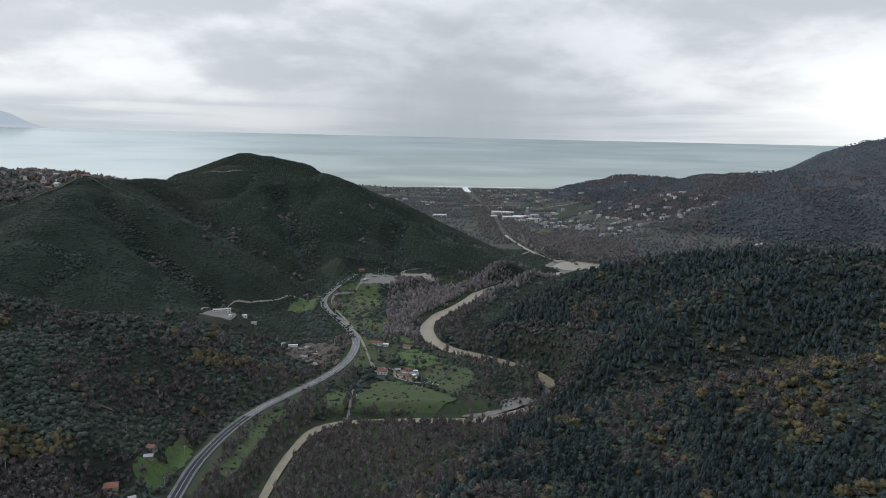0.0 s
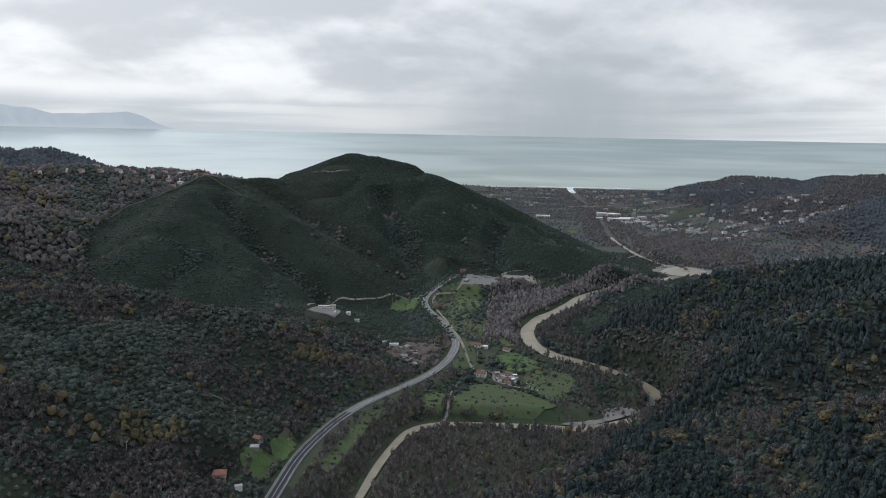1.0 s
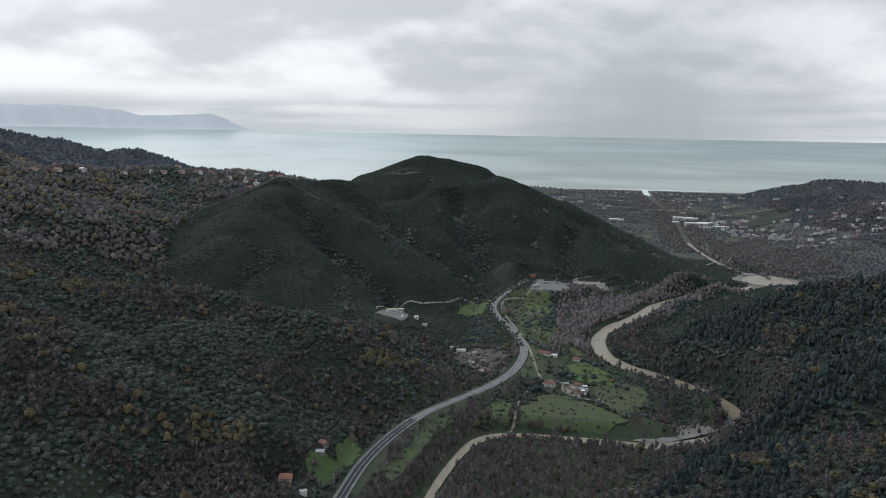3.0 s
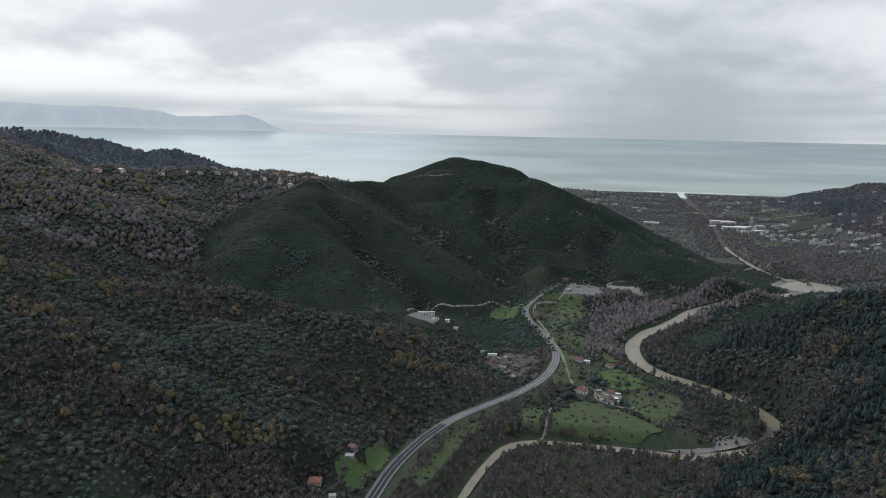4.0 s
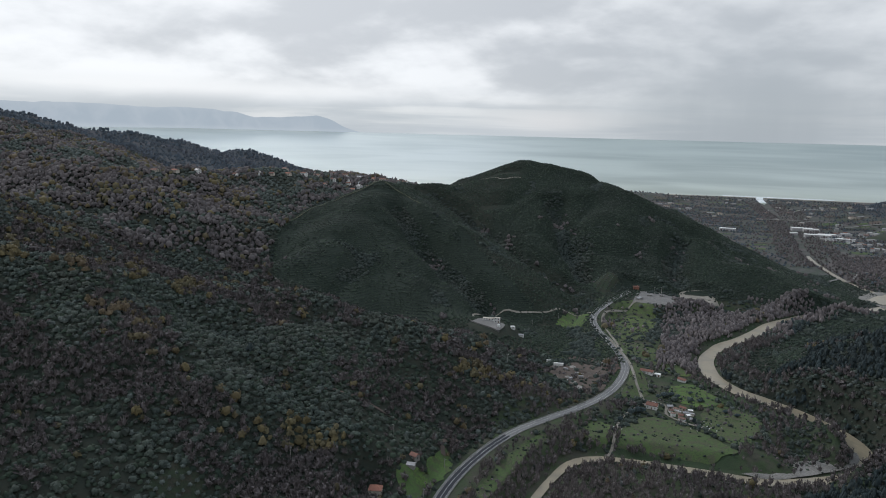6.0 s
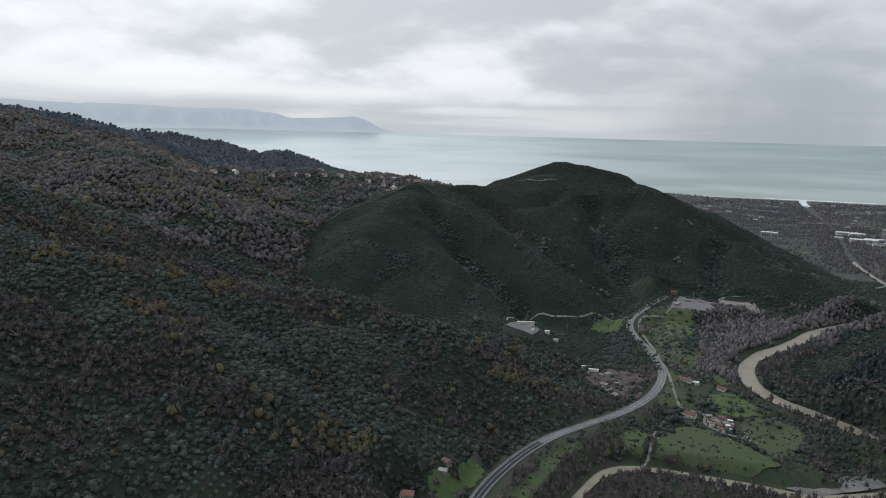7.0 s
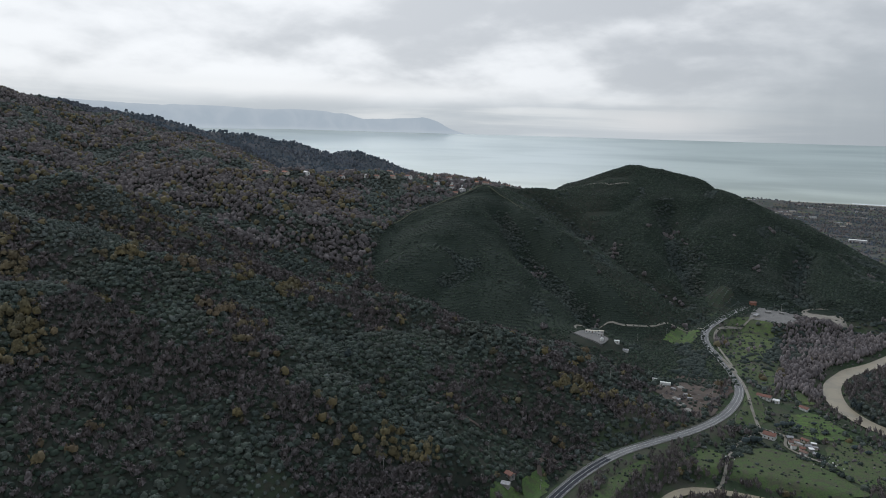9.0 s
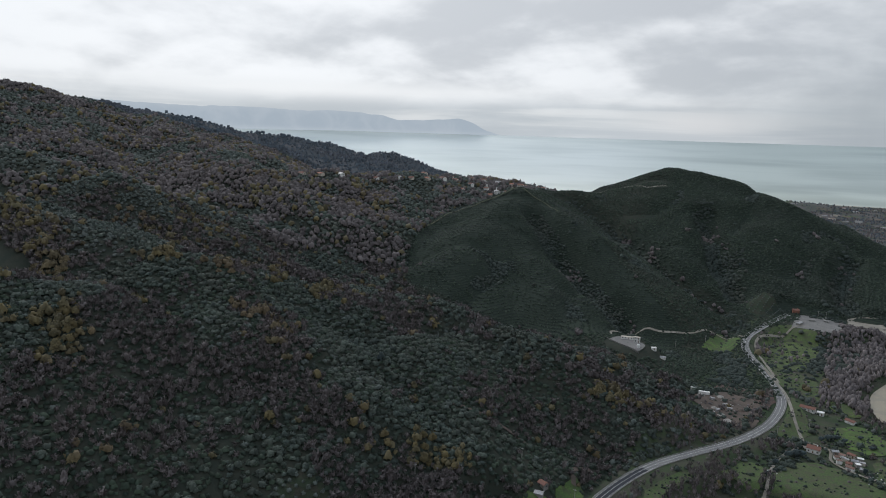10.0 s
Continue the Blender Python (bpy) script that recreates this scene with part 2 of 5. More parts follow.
def spline(points, step):
    """A Catmull-Rom line through the points, sampled about every step metres."""
    p = np.array(points, float)
    p = np.vstack([2 * p[0] - p[1], p, 2 * p[-1] - p[-2]])
    out = []
    for i in range(1, len(p) - 2):
        n = max(2, int(np.linalg.norm(p[i + 1] - p[i]) / step))
        for t in np.arange(n) / n:
            out.append(0.5 * (2 * p[i] + (p[i + 1] - p[i - 1]) * t + (2 * p[i - 1] - 5 * p[i] + 4 * p[i + 1] - p[i + 2]) * t * t + (3 * p[i] - p[i - 1] - 3 * p[i + 1] + p[i + 2]) * t ** 3))
    out.append(p[-2])
    return np.array(out)


ROAD = spline([(-176, 330, 25), (-180, 400, 26), (-184, 457, 27), (-187, 505, 27), (-184, 550, 27), (-177, 590, 27), (-167, 622, 27), (-149, 659, 27), (-128, 695, 28), (-111, 737, 29), (-103, 780, 30), (-104, 831, 31), (-118, 881, 31), (-140, 930, 32), (-160, 968, 33), (-174, 1007, 35), (-178, 1050, 37), (-170, 1103, 40), (-159, 1149, 43), (-147, 1188, 46)], 6)
RIVER = spline([(-128, 390, 15), (-130, 440, 16), (-128, 480, 16), (-127, 520, 16), (-123, 560, 16), (-114, 594, 17), (-93, 614, 17), (-51, 623, 17), (-9, 626, 17), (38, 630, 17), (74, 645, 18), (107, 671, 18), (122, 710, 18), (113, 756, 18), (82, 795, 18), (48, 820, 19), (14, 844, 19), (-11, 884, 19), (-20, 946, 19), (-7, 1009, 19), (16, 1052, 20), (39, 1103, 20), (66, 1176, 20), (130, 1270, 19), (230, 1370, 18), (274, 1474, 18), (225, 1616, 15), (182, 1913, 12), (180, 2216, 9), (183, 2748, 6), (144, 3298, 3), (123, 3840, 0), (120, 4120, -1)], 8)

RIDGES = [  # crest line, side slope, rounding of the crest
    ([(-431, 1557, 240), (-302, 1540, 213), (-230, 1533, 180), (-176, 1490, 149), (-100, 1447, 107), (17, 1380, 81), (123, 1294, 51), (204, 1233, 24), (250, 1195, 5)], 0.42, 14),
    ([(-431, 1557, 238), (-380, 1400, 172), (-320, 1230, 106), (-280, 1140, 72)], 0.50, 14),
    ([(-215, 1500, 172), (-200, 1330, 112), (-185, 1220, 75)], 0.50, 14),
    ([(-60, 1420, 112), (-40, 1300, 68), (-20, 1240, 40)], 0.50, 14),
    ([(-431, 1557, 239), (-490, 1480, 202), (-567, 1406, 190), (-626, 1336, 190), (-608, 1190, 200), (-585, 1060, 168), (-565, 865, 116), (-550, 810, 85)], 0.50, 20),
    ([(-608, 1190, 199), (-535, 1165, 182), (-430, 1115, 146), (-355, 1085, 110), (-290, 1040, 72), (-240, 1010, 40)], 0.56, 10),
    ([(-600, 1120, 182), (-480, 990, 116), (-345, 850, 60)], 0.52, 16),
    ([(-800, 380, 232), (-560, 450, 179), (-476, 545, 143), (-430, 656, 118), (-333, 690, 94), (-227, 680, 54), (-165, 700, 28)], 0.46, 25),
    ([(-900, -500, 260), (-760, 0, 235), (-640, 200, 203), (-560, 330, 170), (-461, 420, 140)], 0.54, 40),
    ([(-345, 850, 60), (-300, 860, 54), (-262, 850, 47), (-222, 815, 36)], 0.34, 22),
    ([(-608, 1190, 199), (-645, 1140, 185), (-677, 1087, 166), (-690, 1000, 136), (-680, 930, 110), (-650, 860, 84)], 0.54, 12),
    ([(-461, 415, 138), (-351, 480, 86), (-250, 530, 45)], 0.42, 35),
    ([(-1453, 1221, 271), (-1275, 1123, 257), (-1049, 1000, 239), (-965, 992, 216), (-900, 991, 199)], 0.44, 18),
    ([(-1800, 300, 446), (-1710, 820, 379), (-1690, 940, 358), (-1665, 1205, 331), (-1655, 1390, 288), (-1654, 1599, 269), (-1727, 1879, 251), (-1704, 2034, 202), (-1736, 2240, 214), (-1708, 2412, 146), (-1680, 2560, 20)], 0.36, 20),
    ([(-1500, 420, 330), (-1110, 545, 262), (-927, 595, 229), (-882, 662, 198), (-850, 730, 170), (-800, 762, 139), (-735, 781, 107)], 0.50, 18),
    ([(-927, 595, 226), (-760, 620, 162), (-615, 665, 120)], 0.45, 25),
    ([(-1600, 1100, 325), (-1231, 985, 256), (-1060, 935, 236), (-930, 967, 217), (-850, 1250, 206), (-880, 1516, 192), (-700, 1420, 189), (-626, 1336, 188)], 0.40, 35),
    ([(110, 950, 45), (153, 917, 84), (225, 871, 126), (282, 825, 151), (345, 777, 167), (431, 674, 177), (600, 540, 210), (900, 300, 260)], 0.64, 16),
    ([(420, 680, 174), (310, 690, 146), (226, 677, 114), (185, 666, 92), (150, 676, 52)], 0.60, 18),
    ([(560, 250, 250), (420, 300, 205), (300, 380, 158), (230, 440, 124), (152, 450, 89), (115, 510, 55), (75, 548, 31), (20, 540, 18)], 0.50, 30),
    ([(300, 380, 155), (120, 330, 92), (-20, 270, 62)], 0.40, 40),
    ([(500, 3190, 55), (542, 3154, 74), (731, 2910, 146), (944, 2848, 146), (1099, 2575, 182), (1232, 2514, 196), (1450, 2290, 178), (1800, 2000, 190)], 0.36, 40),
    ([(1575, 3282, 140), (1616, 3195, 188), (1643, 3113, 236), (1695, 3040, 284), (1766, 2964, 309), (1813, 2924, 322), (2400, 2800, 392)], 0.6, 24),
    ([(684, 2467, 90), (735, 2410, 117), (784, 2353, 124), (830, 2294, 111)], 0.30, 30),
    ([(765, 1934, 101), (860, 1960, 133), (961, 1979, 162), (1064, 1994, 168), (1147, 1971, 162), (1259, 1925, 171)], 0.36, 40),
    ([(760, 2600, 52), (1000, 2250, 78), (1200, 1900, 88), (1500, 1400, 120)], 0.15, 60),
    ([(250, 3000, 22), (330, 2985, 42), (450, 2950, 56), (600, 2910, 66)], 0.18, 30),
    ([(-520, 3560, 38), (-369, 3481, 41), (-250, 3440, 20)], 0.20, 30),
]
GULLIES = [  # wooded gullies of the twin hill
    [(-538, 1122, 0), (-484, 1080, 0), (-418, 1030, 0), (-363, 992, 0), (-325, 972, 0)],
    [(-584, 1349, 0), (-514, 1330, 0), (-433, 1285, 0), (-345, 1195, 0), (-283, 1150, 0), (-242, 1134, 0)],
    [(-332, 1398, 0), (-287, 1308, 0), (-249, 1235, 0), (-226, 1199, 0)],
    [(-90, 1400, 0), (-95, 1320, 0), (-80, 1250, 0)],
]
PADS = [(-229, 457, 8, 29), (275, 1465, 62, 16.5), (72, 686, 16, 17.6), (-108, 1156, 38, 43), (-52, 1196, 26, 41), (-150, 785, 34, 29), (-280, 858, 22, 55)]   # levelled yards: x, y, radius, height
SHORE = [(-4500, 900), (-2600, 1700), (-1850, 2560), (-1500, 2750), (-1000, 3500), (-456, 3960), (0, 4060), (135, 4075), (600, 4130), (1200, 4230), (4500, 4500)]


def nearest(line, x, y):
    """Distance to a sampled line and its height there."""
    d = np.full(x.shape, 1e9)
    z = np.zeros(x.shape)
    for k in range(0, len(line)):
        q = np.hypot(x - line[k, 0], y - line[k, 1])
        hit = q < d
        d[hit], z[hit] = q[hit], line[k, 2]
    return d, z


def segments(line, x, y):
    d = np.full(x.shape, 1e9)
    z = np.zeros(x.shape)
    for (ax, ay, az), (bx, by, bz) in zip(line[:-1], line[1:]):
        ux, uy = bx - ax, by - ay
        t = np.clip(((x - ax) * ux + (y - ay) * uy) / (ux * ux + uy * uy), 0, 1)
        q = np.hypot(x - ax - t * ux, y - ay - t * uy)
        hit = q < d
        d[hit], z[hit] = q[hit], (az + t * (bz - az))[hit]
    return d, z


def hills(x, y):
    """The land without the works of road and river."""
    floor = 24.0 - 20.0 * smooth(y, 1300, 4000) + 2.0 * vnoise(x, y, 120, 3)
    soft = 3.5
    top, total = floor.copy(), np.ones(x.shape)
    for line, slope, crest in RIDGES:
        h = np.full(x.shape, -1e3)
        for a, b in zip(line[:-1], line[1:]):
            d, z = segments([a, b], x, y)
            d = d * (0.9 + 0.2 * vnoise(x, y, 95, 5))
            h = np.maximum(h, z - slope * (np.sqrt(d * d + crest * crest) - crest))
        best = np.maximum(top, h)
        total = total * np.exp((top - best) / soft) + np.exp((h - best) / soft)
        top = best
    h = top + soft * np.log(total)
    rise = smooth(h - floor, 6, 50)
    h = h + rise * (10 * (vnoise(x, y, 60, 11) - 0.5) + 4 * (vnoise(x, y, 24, 12) - 0.5) - 9 * (1 - np.abs(2 * vnoise(x, y, 110, 14) - 1)) ** 3)
    behind = smooth(2900 - (y + 0.85 * (x - 731)), 60, 350) * smooth(x, 420, 700) * smooth(y, 1250, 1500)
    h = h + behind * smooth(h - floor, 4, 40) * (46 * (vnoise(x, y, 330, 19) - 0.55) + 26 * (vnoise(x, y, 150, 23) - 0.5) - 20 * (1 - np.abs(2 * vnoise(x, y, 260, 29) - 1)) ** 3)
    for line in GULLIES:
        d, _ = segments(line, x, y)
        h = h - 22 * (1 - smooth(d, 2, 34))
    coast = np.interp(x, [p[0] for p in SHORE], [p[1] for p in SHORE])
    return h - 30 * smooth(y - coast, -15, 60) - h * smooth(y - coast, -60, 10)


def land(x, y):
    x, y = np.asarray(x, float), np.asarray(y, float)
    h = hills(x, y)
    d, z = nearest(RIVER, x, y)
    k = 1 - smooth(d, 13, 28)
    h = h * (1 - k) + (z - 1.2) * k
    for px, py, pr, pz in PADS:
        k = 1 - smooth(np.hypot(x - px, y - py), pr, pr + 26)
        h = h * (1 - k) + (pz + 0.02 * (y - py)) * k
    d, z = nearest(ROAD, x, y)
    k = 1 - smooth(d, 9, 30)
    return h * (1 - k) + (z - 0.5) * k


def mesh_object(name, verts, faces, mat, smooth_shade=False, parent=None):
    """A mesh from arrays; faces all have the same number of corners."""
    verts, faces = np.asarray(verts, np.float32), np.asarray(faces, np.int32)
    me = bpy.data.meshes.new(name)
    n = faces.shape[1]
    me.vertices.add(len(verts))
    me.vertices.foreach_set("co", verts.ravel())
    me.loops.add(faces.size)
    me.loops.foreach_set("vertex_index", faces.ravel())
    me.polygons.add(len(faces))
    me.polygons.foreach_set("loop_start", np.arange(0, faces.size, n, dtype=np.int32))
    me.polygons.foreach_set("use_smooth", np.full(len(faces), smooth_shade))
    me.update(calc_edges=True)
    me.materials.append(mat)
    ob = new(name, me)
    if parent is not None:
        ob.parent = parent
    return ob


def sheet(nu, nv, wrap=False):
    """Quads of a grid with nu rows of nv points."""
    i, j = np.meshgrid(np.arange(nu - 1), np.arange(nv if wrap else nv - 1), indexing="ij")
    k = (j + 1) % nv
    return np.stack([i * nv + j, i * nv + k, (i + 1) * nv + k, (i + 1) * nv + j], -1).reshape(-1, 4)


def inside(poly, x, y):
    """Which points lie in a polygon."""
    hit = np.zeros(np.shape(x), bool)
    for (ax, ay), (bx, by) in zip(poly, poly[1:] + poly[:1]):
        cross = (ay > y) != (by > y)
        hit ^= cross & (x < (bx - ax) * (y - ay) / (by - ay + 1e-9) + ax)
    return hit


# the nearer of the twin hills, planted in rows along its contours
TWIN = [(-612, 1205), (-690, 1110), (-690, 1020), (-668, 945), (-640, 890), (-566, 800), (-345, 825), (-250, 955), (-240, 990), (-290, 1018), (-380, 1088), (-471, 1160), (-540, 1184)]


def terraced(x, y):
    """1 on the scrub-covered twin hill with its contour rows, 0 elsewhere."""
    d, _ = segments([(px, py, 0) for px, py in TWIN + TWIN[:1]], x, y)
    dome = smooth(np.where(inside(TWIN, x, y), d, -d), -12, 12)
    main = smooth(y - (1180 - 0.35 * x), -160, -60) * smooth(x, -480, -400) * smooth(x, 285, 240) * smooth(y, 1700, 1650)
    return np.maximum(dome, main * 0.75)


def build_ground():
    angles = np.concatenate([np.arange(-46, 78, 0.36), np.arange(78, 314, 4.0)])
    radii = np.concatenate([[1.0], 30 * (4420 / 30) ** (np.arange(400) / 399)])
    r, a = np.meshgrid(radii, np.radians(angles), indexing="ij")
    x, y = (-np.sin(a) * r).ravel(), (np.cos(a) * r).ravel()
    z = land(x, y)
    faces = sheet(len(radii), len(angles), True)
    ob = mesh_object("ground", np.stack([x, y, z], 1), faces, MAT_GROUND, True)
    low = smooth(z, 48, 34)
    valley = low * smooth(x, -205, -185) * smooth(x, 150, 120) * smooth(y, 440, 480) * smooth(y, 1270, 1230)
    east = np.interp(y, [640, 713, 755, 793, 820, 844, 884, 946, 1009, 1052, 1103, 1176, 1300], [150, 126, 120, 94, 60, 26, 2, -8, 5, 28, 50, 78, 160])
    valley = valley * smooth(east - x, -6, 6)
    plain = smooth(y, 1330, 1450) * smooth(z, 60, 45)
    scrub = terraced(x, y) * (1 - valley) * (1 - plain)
    # alpha: how much haze tint goes into the far ground's colour
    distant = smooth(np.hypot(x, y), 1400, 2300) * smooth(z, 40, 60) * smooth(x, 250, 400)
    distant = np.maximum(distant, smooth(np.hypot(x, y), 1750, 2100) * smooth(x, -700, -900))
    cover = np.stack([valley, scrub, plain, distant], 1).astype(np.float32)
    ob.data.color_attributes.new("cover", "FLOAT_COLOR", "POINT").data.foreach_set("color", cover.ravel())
    tagged(ob, "wooded hills and grassy valley floor with farmed coastal plain", "ground", kind="structure")


build_ground()


def build_sea():
    angles = np.radians(np.arange(-60, 95, 1.0))
    radii = np.concatenate([np.arange(1800, 4300, 100), np.arange(4300, 4941, 20)])
    r, a = np.meshgrid(radii, angles, indexing="ij")
    # the far water lifts to the eye's height where the sheet has to end, so that it meets the sky at the horizon
    z = 289.0 * smooth(r, 4200, 5320) / smooth(np.array(4940.0), 4200, 5320)
    verts = np.stack([-np.sin(a) * r, np.cos(a) * r, z - 0.2], -1).reshape(-1, 3)
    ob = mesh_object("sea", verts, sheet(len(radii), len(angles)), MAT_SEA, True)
    tagged(ob, "calm grey-green sea with paler wind streaks", "sea", kind="structure")


build_sea()


def ribbon(name, line, left, right, lift, mat, parent=None, follow=True, cross=3):
    """A strip along a sampled line, from left to right of it (metres), lying on the land or on the line's own height."""
    p = np.asarray(line, float)
    t = np.gradient(p[:, :2], axis=0)
    t /= np.linalg.norm(t, axis=1)[:, None]
    side = np.stack([t[:, 1], -t[:, 0]], 1)
    offs = np.stack([left + (right - left) * k + np.zeros(len(p)) for k in np.linspace(0, 1, cross)], 1)
    xy = p[:, None, :2] + side[:, None, :] * offs[:, :, None]
    z = land(xy[..., 0], xy[..., 1]) if follow else np.repeat(p[:, 2:3], cross, 1)
    verts = np.concatenate([xy, (z + lift)[..., None]], -1).reshape(-1, 3)
    return mesh_object(name, verts, sheet(len(p), cross)[:, ::-1], mat, True, parent)


road = tagged(new("road"), "two-lane grey asphalt road with pale shoulders", "road", kind="structure")
NEW_FROM = int(np.argmax(ROAD[:, 1] > 597))   # the near stretch has fresh dark asphalt, the rest is worn pale
MAT_OLD_ASPHALT = two_tone("worn_asphalt", (0.17, 0.17, 0.168), (0.13, 0.131, 0.132), 0.05, 1.5, 0.85, 0.02, (0.11, 0.11, 0.112))
ribbon("shoulder", ROAD, -4.9, 4.9, -0.12, MAT_WORN, road, False)
ribbon("carriageway", ROAD[:NEW_FROM + 1], -3.7, 3.7, 0.0, MAT_ASPHALT, road, False)
tagged(ribbon("carriageway", ROAD[NEW_FROM:], -3.7, 3.7, 0.0, MAT_OLD_ASPHALT, road, False), "worn pale grey carriageway")
ribbon("centre_line", ROAD, -0.14, 0.14, 0.02, MAT_PAINT, road, False, 2)
ribbon("edge_line", ROAD, -3.45, -3.22, 0.02, MAT_PAINT, road, False, 2)
ribbon("edge_line", ROAD, 3.22, 3.45, 0.02, MAT_PAINT, road, False, 2)

RIVER_HALF = np.interp(RIVER[:, 1], [400, 560, 620, 650, 720, 830, 1180, 1500, 1650, 3600, 3900], [2.9, 3.5, 5.2, 7.6, 8.8, 9.4, 9.2, 8.0, 5.0, 5.0, 7.0])
RIVER_HALF = RIVER_HALF * (0.84 + 0.32 * vnoise(RIVER[:, 0], RIVER[:, 1], 38, 17))
SEEN = RIVER[:, 1] < 1990
river = ribbon("river", RIVER[SEEN], -RIVER_HALF[SEEN], RIVER_HALF[SEEN], 0.0, MAT_RIVER, None, False, 5)
tagged(river, "silty brown river winding through the valley", "river", kind="structure")


# ---- woods ----
rng = np.random.default_rng(7)

PHI = (1 + 5 ** 0.5) / 2
ICO = np.array([(-1, PHI, 0), (1, PHI, 0), (-1, -PHI, 0), (1, -PHI, 0), (0, -1, PHI), (0, 1, PHI), (0, -1, -PHI), (0, 1, -PHI), (PHI, 0, -1), (PHI, 0, 1), (-PHI, 0, -1), (-PHI, 0, 1)]) / (1 + PHI * PHI) ** 0.5


def ico_faces():
    """The twenty faces of the icosahedron: triples of corners that are neighbours."""
    d = np.linalg.norm(ICO[:, None] - ICO[None], axis=2)
    near = (d > 0.1) & (d < 1.1)
    out = []
    for a in range(12):
        for b in range(a + 1, 12):
            for c in range(b + 1, 12):
                if near[a, b] and near[b, c] and near[a, c]:
                    n = np.cross(ICO[b] - ICO[a], ICO[c] - ICO[a])
                    out.append((a, b, c) if n @ ICO[a] > 0 else (a, c, b))
    return np.array(out)


ICO_TRI = ico_faces()
ICO_TRI = ICO_TRI[ICO[ICO_TRI].mean(1)[:, 2] > -0.45]   # undersides are left off, as the camera only looks down on the crowns


def dome(size, jitter=0.2):
    """A far crown: five lower corners and three upper ones."""
    a, b = np.radians(72.0 * np.arange(5)), np.radians(36.0 + 120.0 * np.arange(3))
    v = np.vstack([np.stack([np.cos(a) * 0.95, np.sin(a) * 0.95, 0 * a - 0.35], 1), np.stack([np.cos(b) * 0.62, np.sin(b) * 0.62, 0 * b + 0.74], 1)])
    v = v * (size * rng.uniform(1 - jitter, 1 + jitter, 8))[:, None]
    return v, np.array([(0, 1, 5), (1, 2, 6), (2, 3, 6), (3, 4, 7), (4, 0, 7), (5, 1, 6), (6, 3, 7), (7, 0, 5), (5, 6, 7)])


def directions(n, low=-0.35):
    z = rng.uniform(low, 1.0, n)
    a = rng.uniform(0, 2 * math.pi, n)
    r = np.sqrt(1 - z * z)
    return np.stack([r * np.cos(a), r * np.sin(a), z], 1)


def clumps(n, size, hull, low=-0.35, flat=0.6):
    """n leaf clumps, each a triangle, on a lumpy hull (1 = the unit ball)."""
    lobes = directions(5, -0.1)
    d = directions(n, low)
    lump = 0.74 + 0.30 * np.max(d @ lobes.T, axis=1) ** 3
    c = d * (lump * rng.uniform(*hull, n))[:, None]
    t = np.cross(d, rng.normal(size=(n, 3)))
    t /= np.linalg.norm(t, axis=1)[:, None]
    b = np.cross(d, t) + d * rng.uniform(-flat, flat, n)[:, None]
    s = size * rng.uniform(0.6, 1.35, n)[:, None]
    v = np.stack([c + t * s, c - 0.5 * t * s + 0.8 * b * s, c - 0.5 * t * s - 0.8 * b * s], 1)
    return v.reshape(-1, 3), np.arange(3 * n).reshape(-1, 3)


def join(*bits):
    vs, fs, k = [], [], 0
    for v, f in bits:
        vs.append(v), fs.append(f + k)
        k += len(v)
    return np.vstack(vs), np.vstack(fs)


def core(size, jitter=0.18, squash=1.0):
    v = ICO * (size * rng.uniform(1 - jitter, 1 + jitter, 12))[:, None]
    v[:, 2] *= squash
    return v, ICO_TRI


def stem(height, radius, z0=0.0, sides=4):
    a = np.arange(sides) * 2 * math.pi / sides
    ring = np.stack([np.cos(a), np.sin(a), 0 * a], 1)
    v = np.vstack([ring * radius + (0, 0, z0), ring * radius * 0.5 + (0, 0, z0 + height)])
    f = [(i, (i + 1) % sides, sides + i) for i in range(sides)] + [((i + 1) % sides, sides + (i + 1) % sides, sides + i) for i in range(sides)]
    return v, np.array(f)


def twigs(n, width):
    """Bare upright branches that fan out from a fork."""
    d = directions(n, 0.15)
    foot = np.stack([d[:, 0] * 0.18, d[:, 1] * 0.18, rng.uniform(-0.75, 0.1, n)], 1)
    tip = d * rng.uniform(0.75, 1.12, n)[:, None]
    t = np.cross(tip - foot, rng.normal(size=(n, 3)))
    t /= np.linalg.norm(t, axis=1)[:, None]
    w = width * rng.uniform(0.6, 1.4, n)[:, None]
    mid = foot * 0.35 + tip * 0.65
    v = np.stack([foot, mid + t * w, tip, mid - t * w], 1).reshape(-1, 3)
    k = np.arange(n)[:, None] * 4
    return v, np.vstack([k + np.array([[0, 1, 2]]), k + np.array([[0, 2, 3]])])


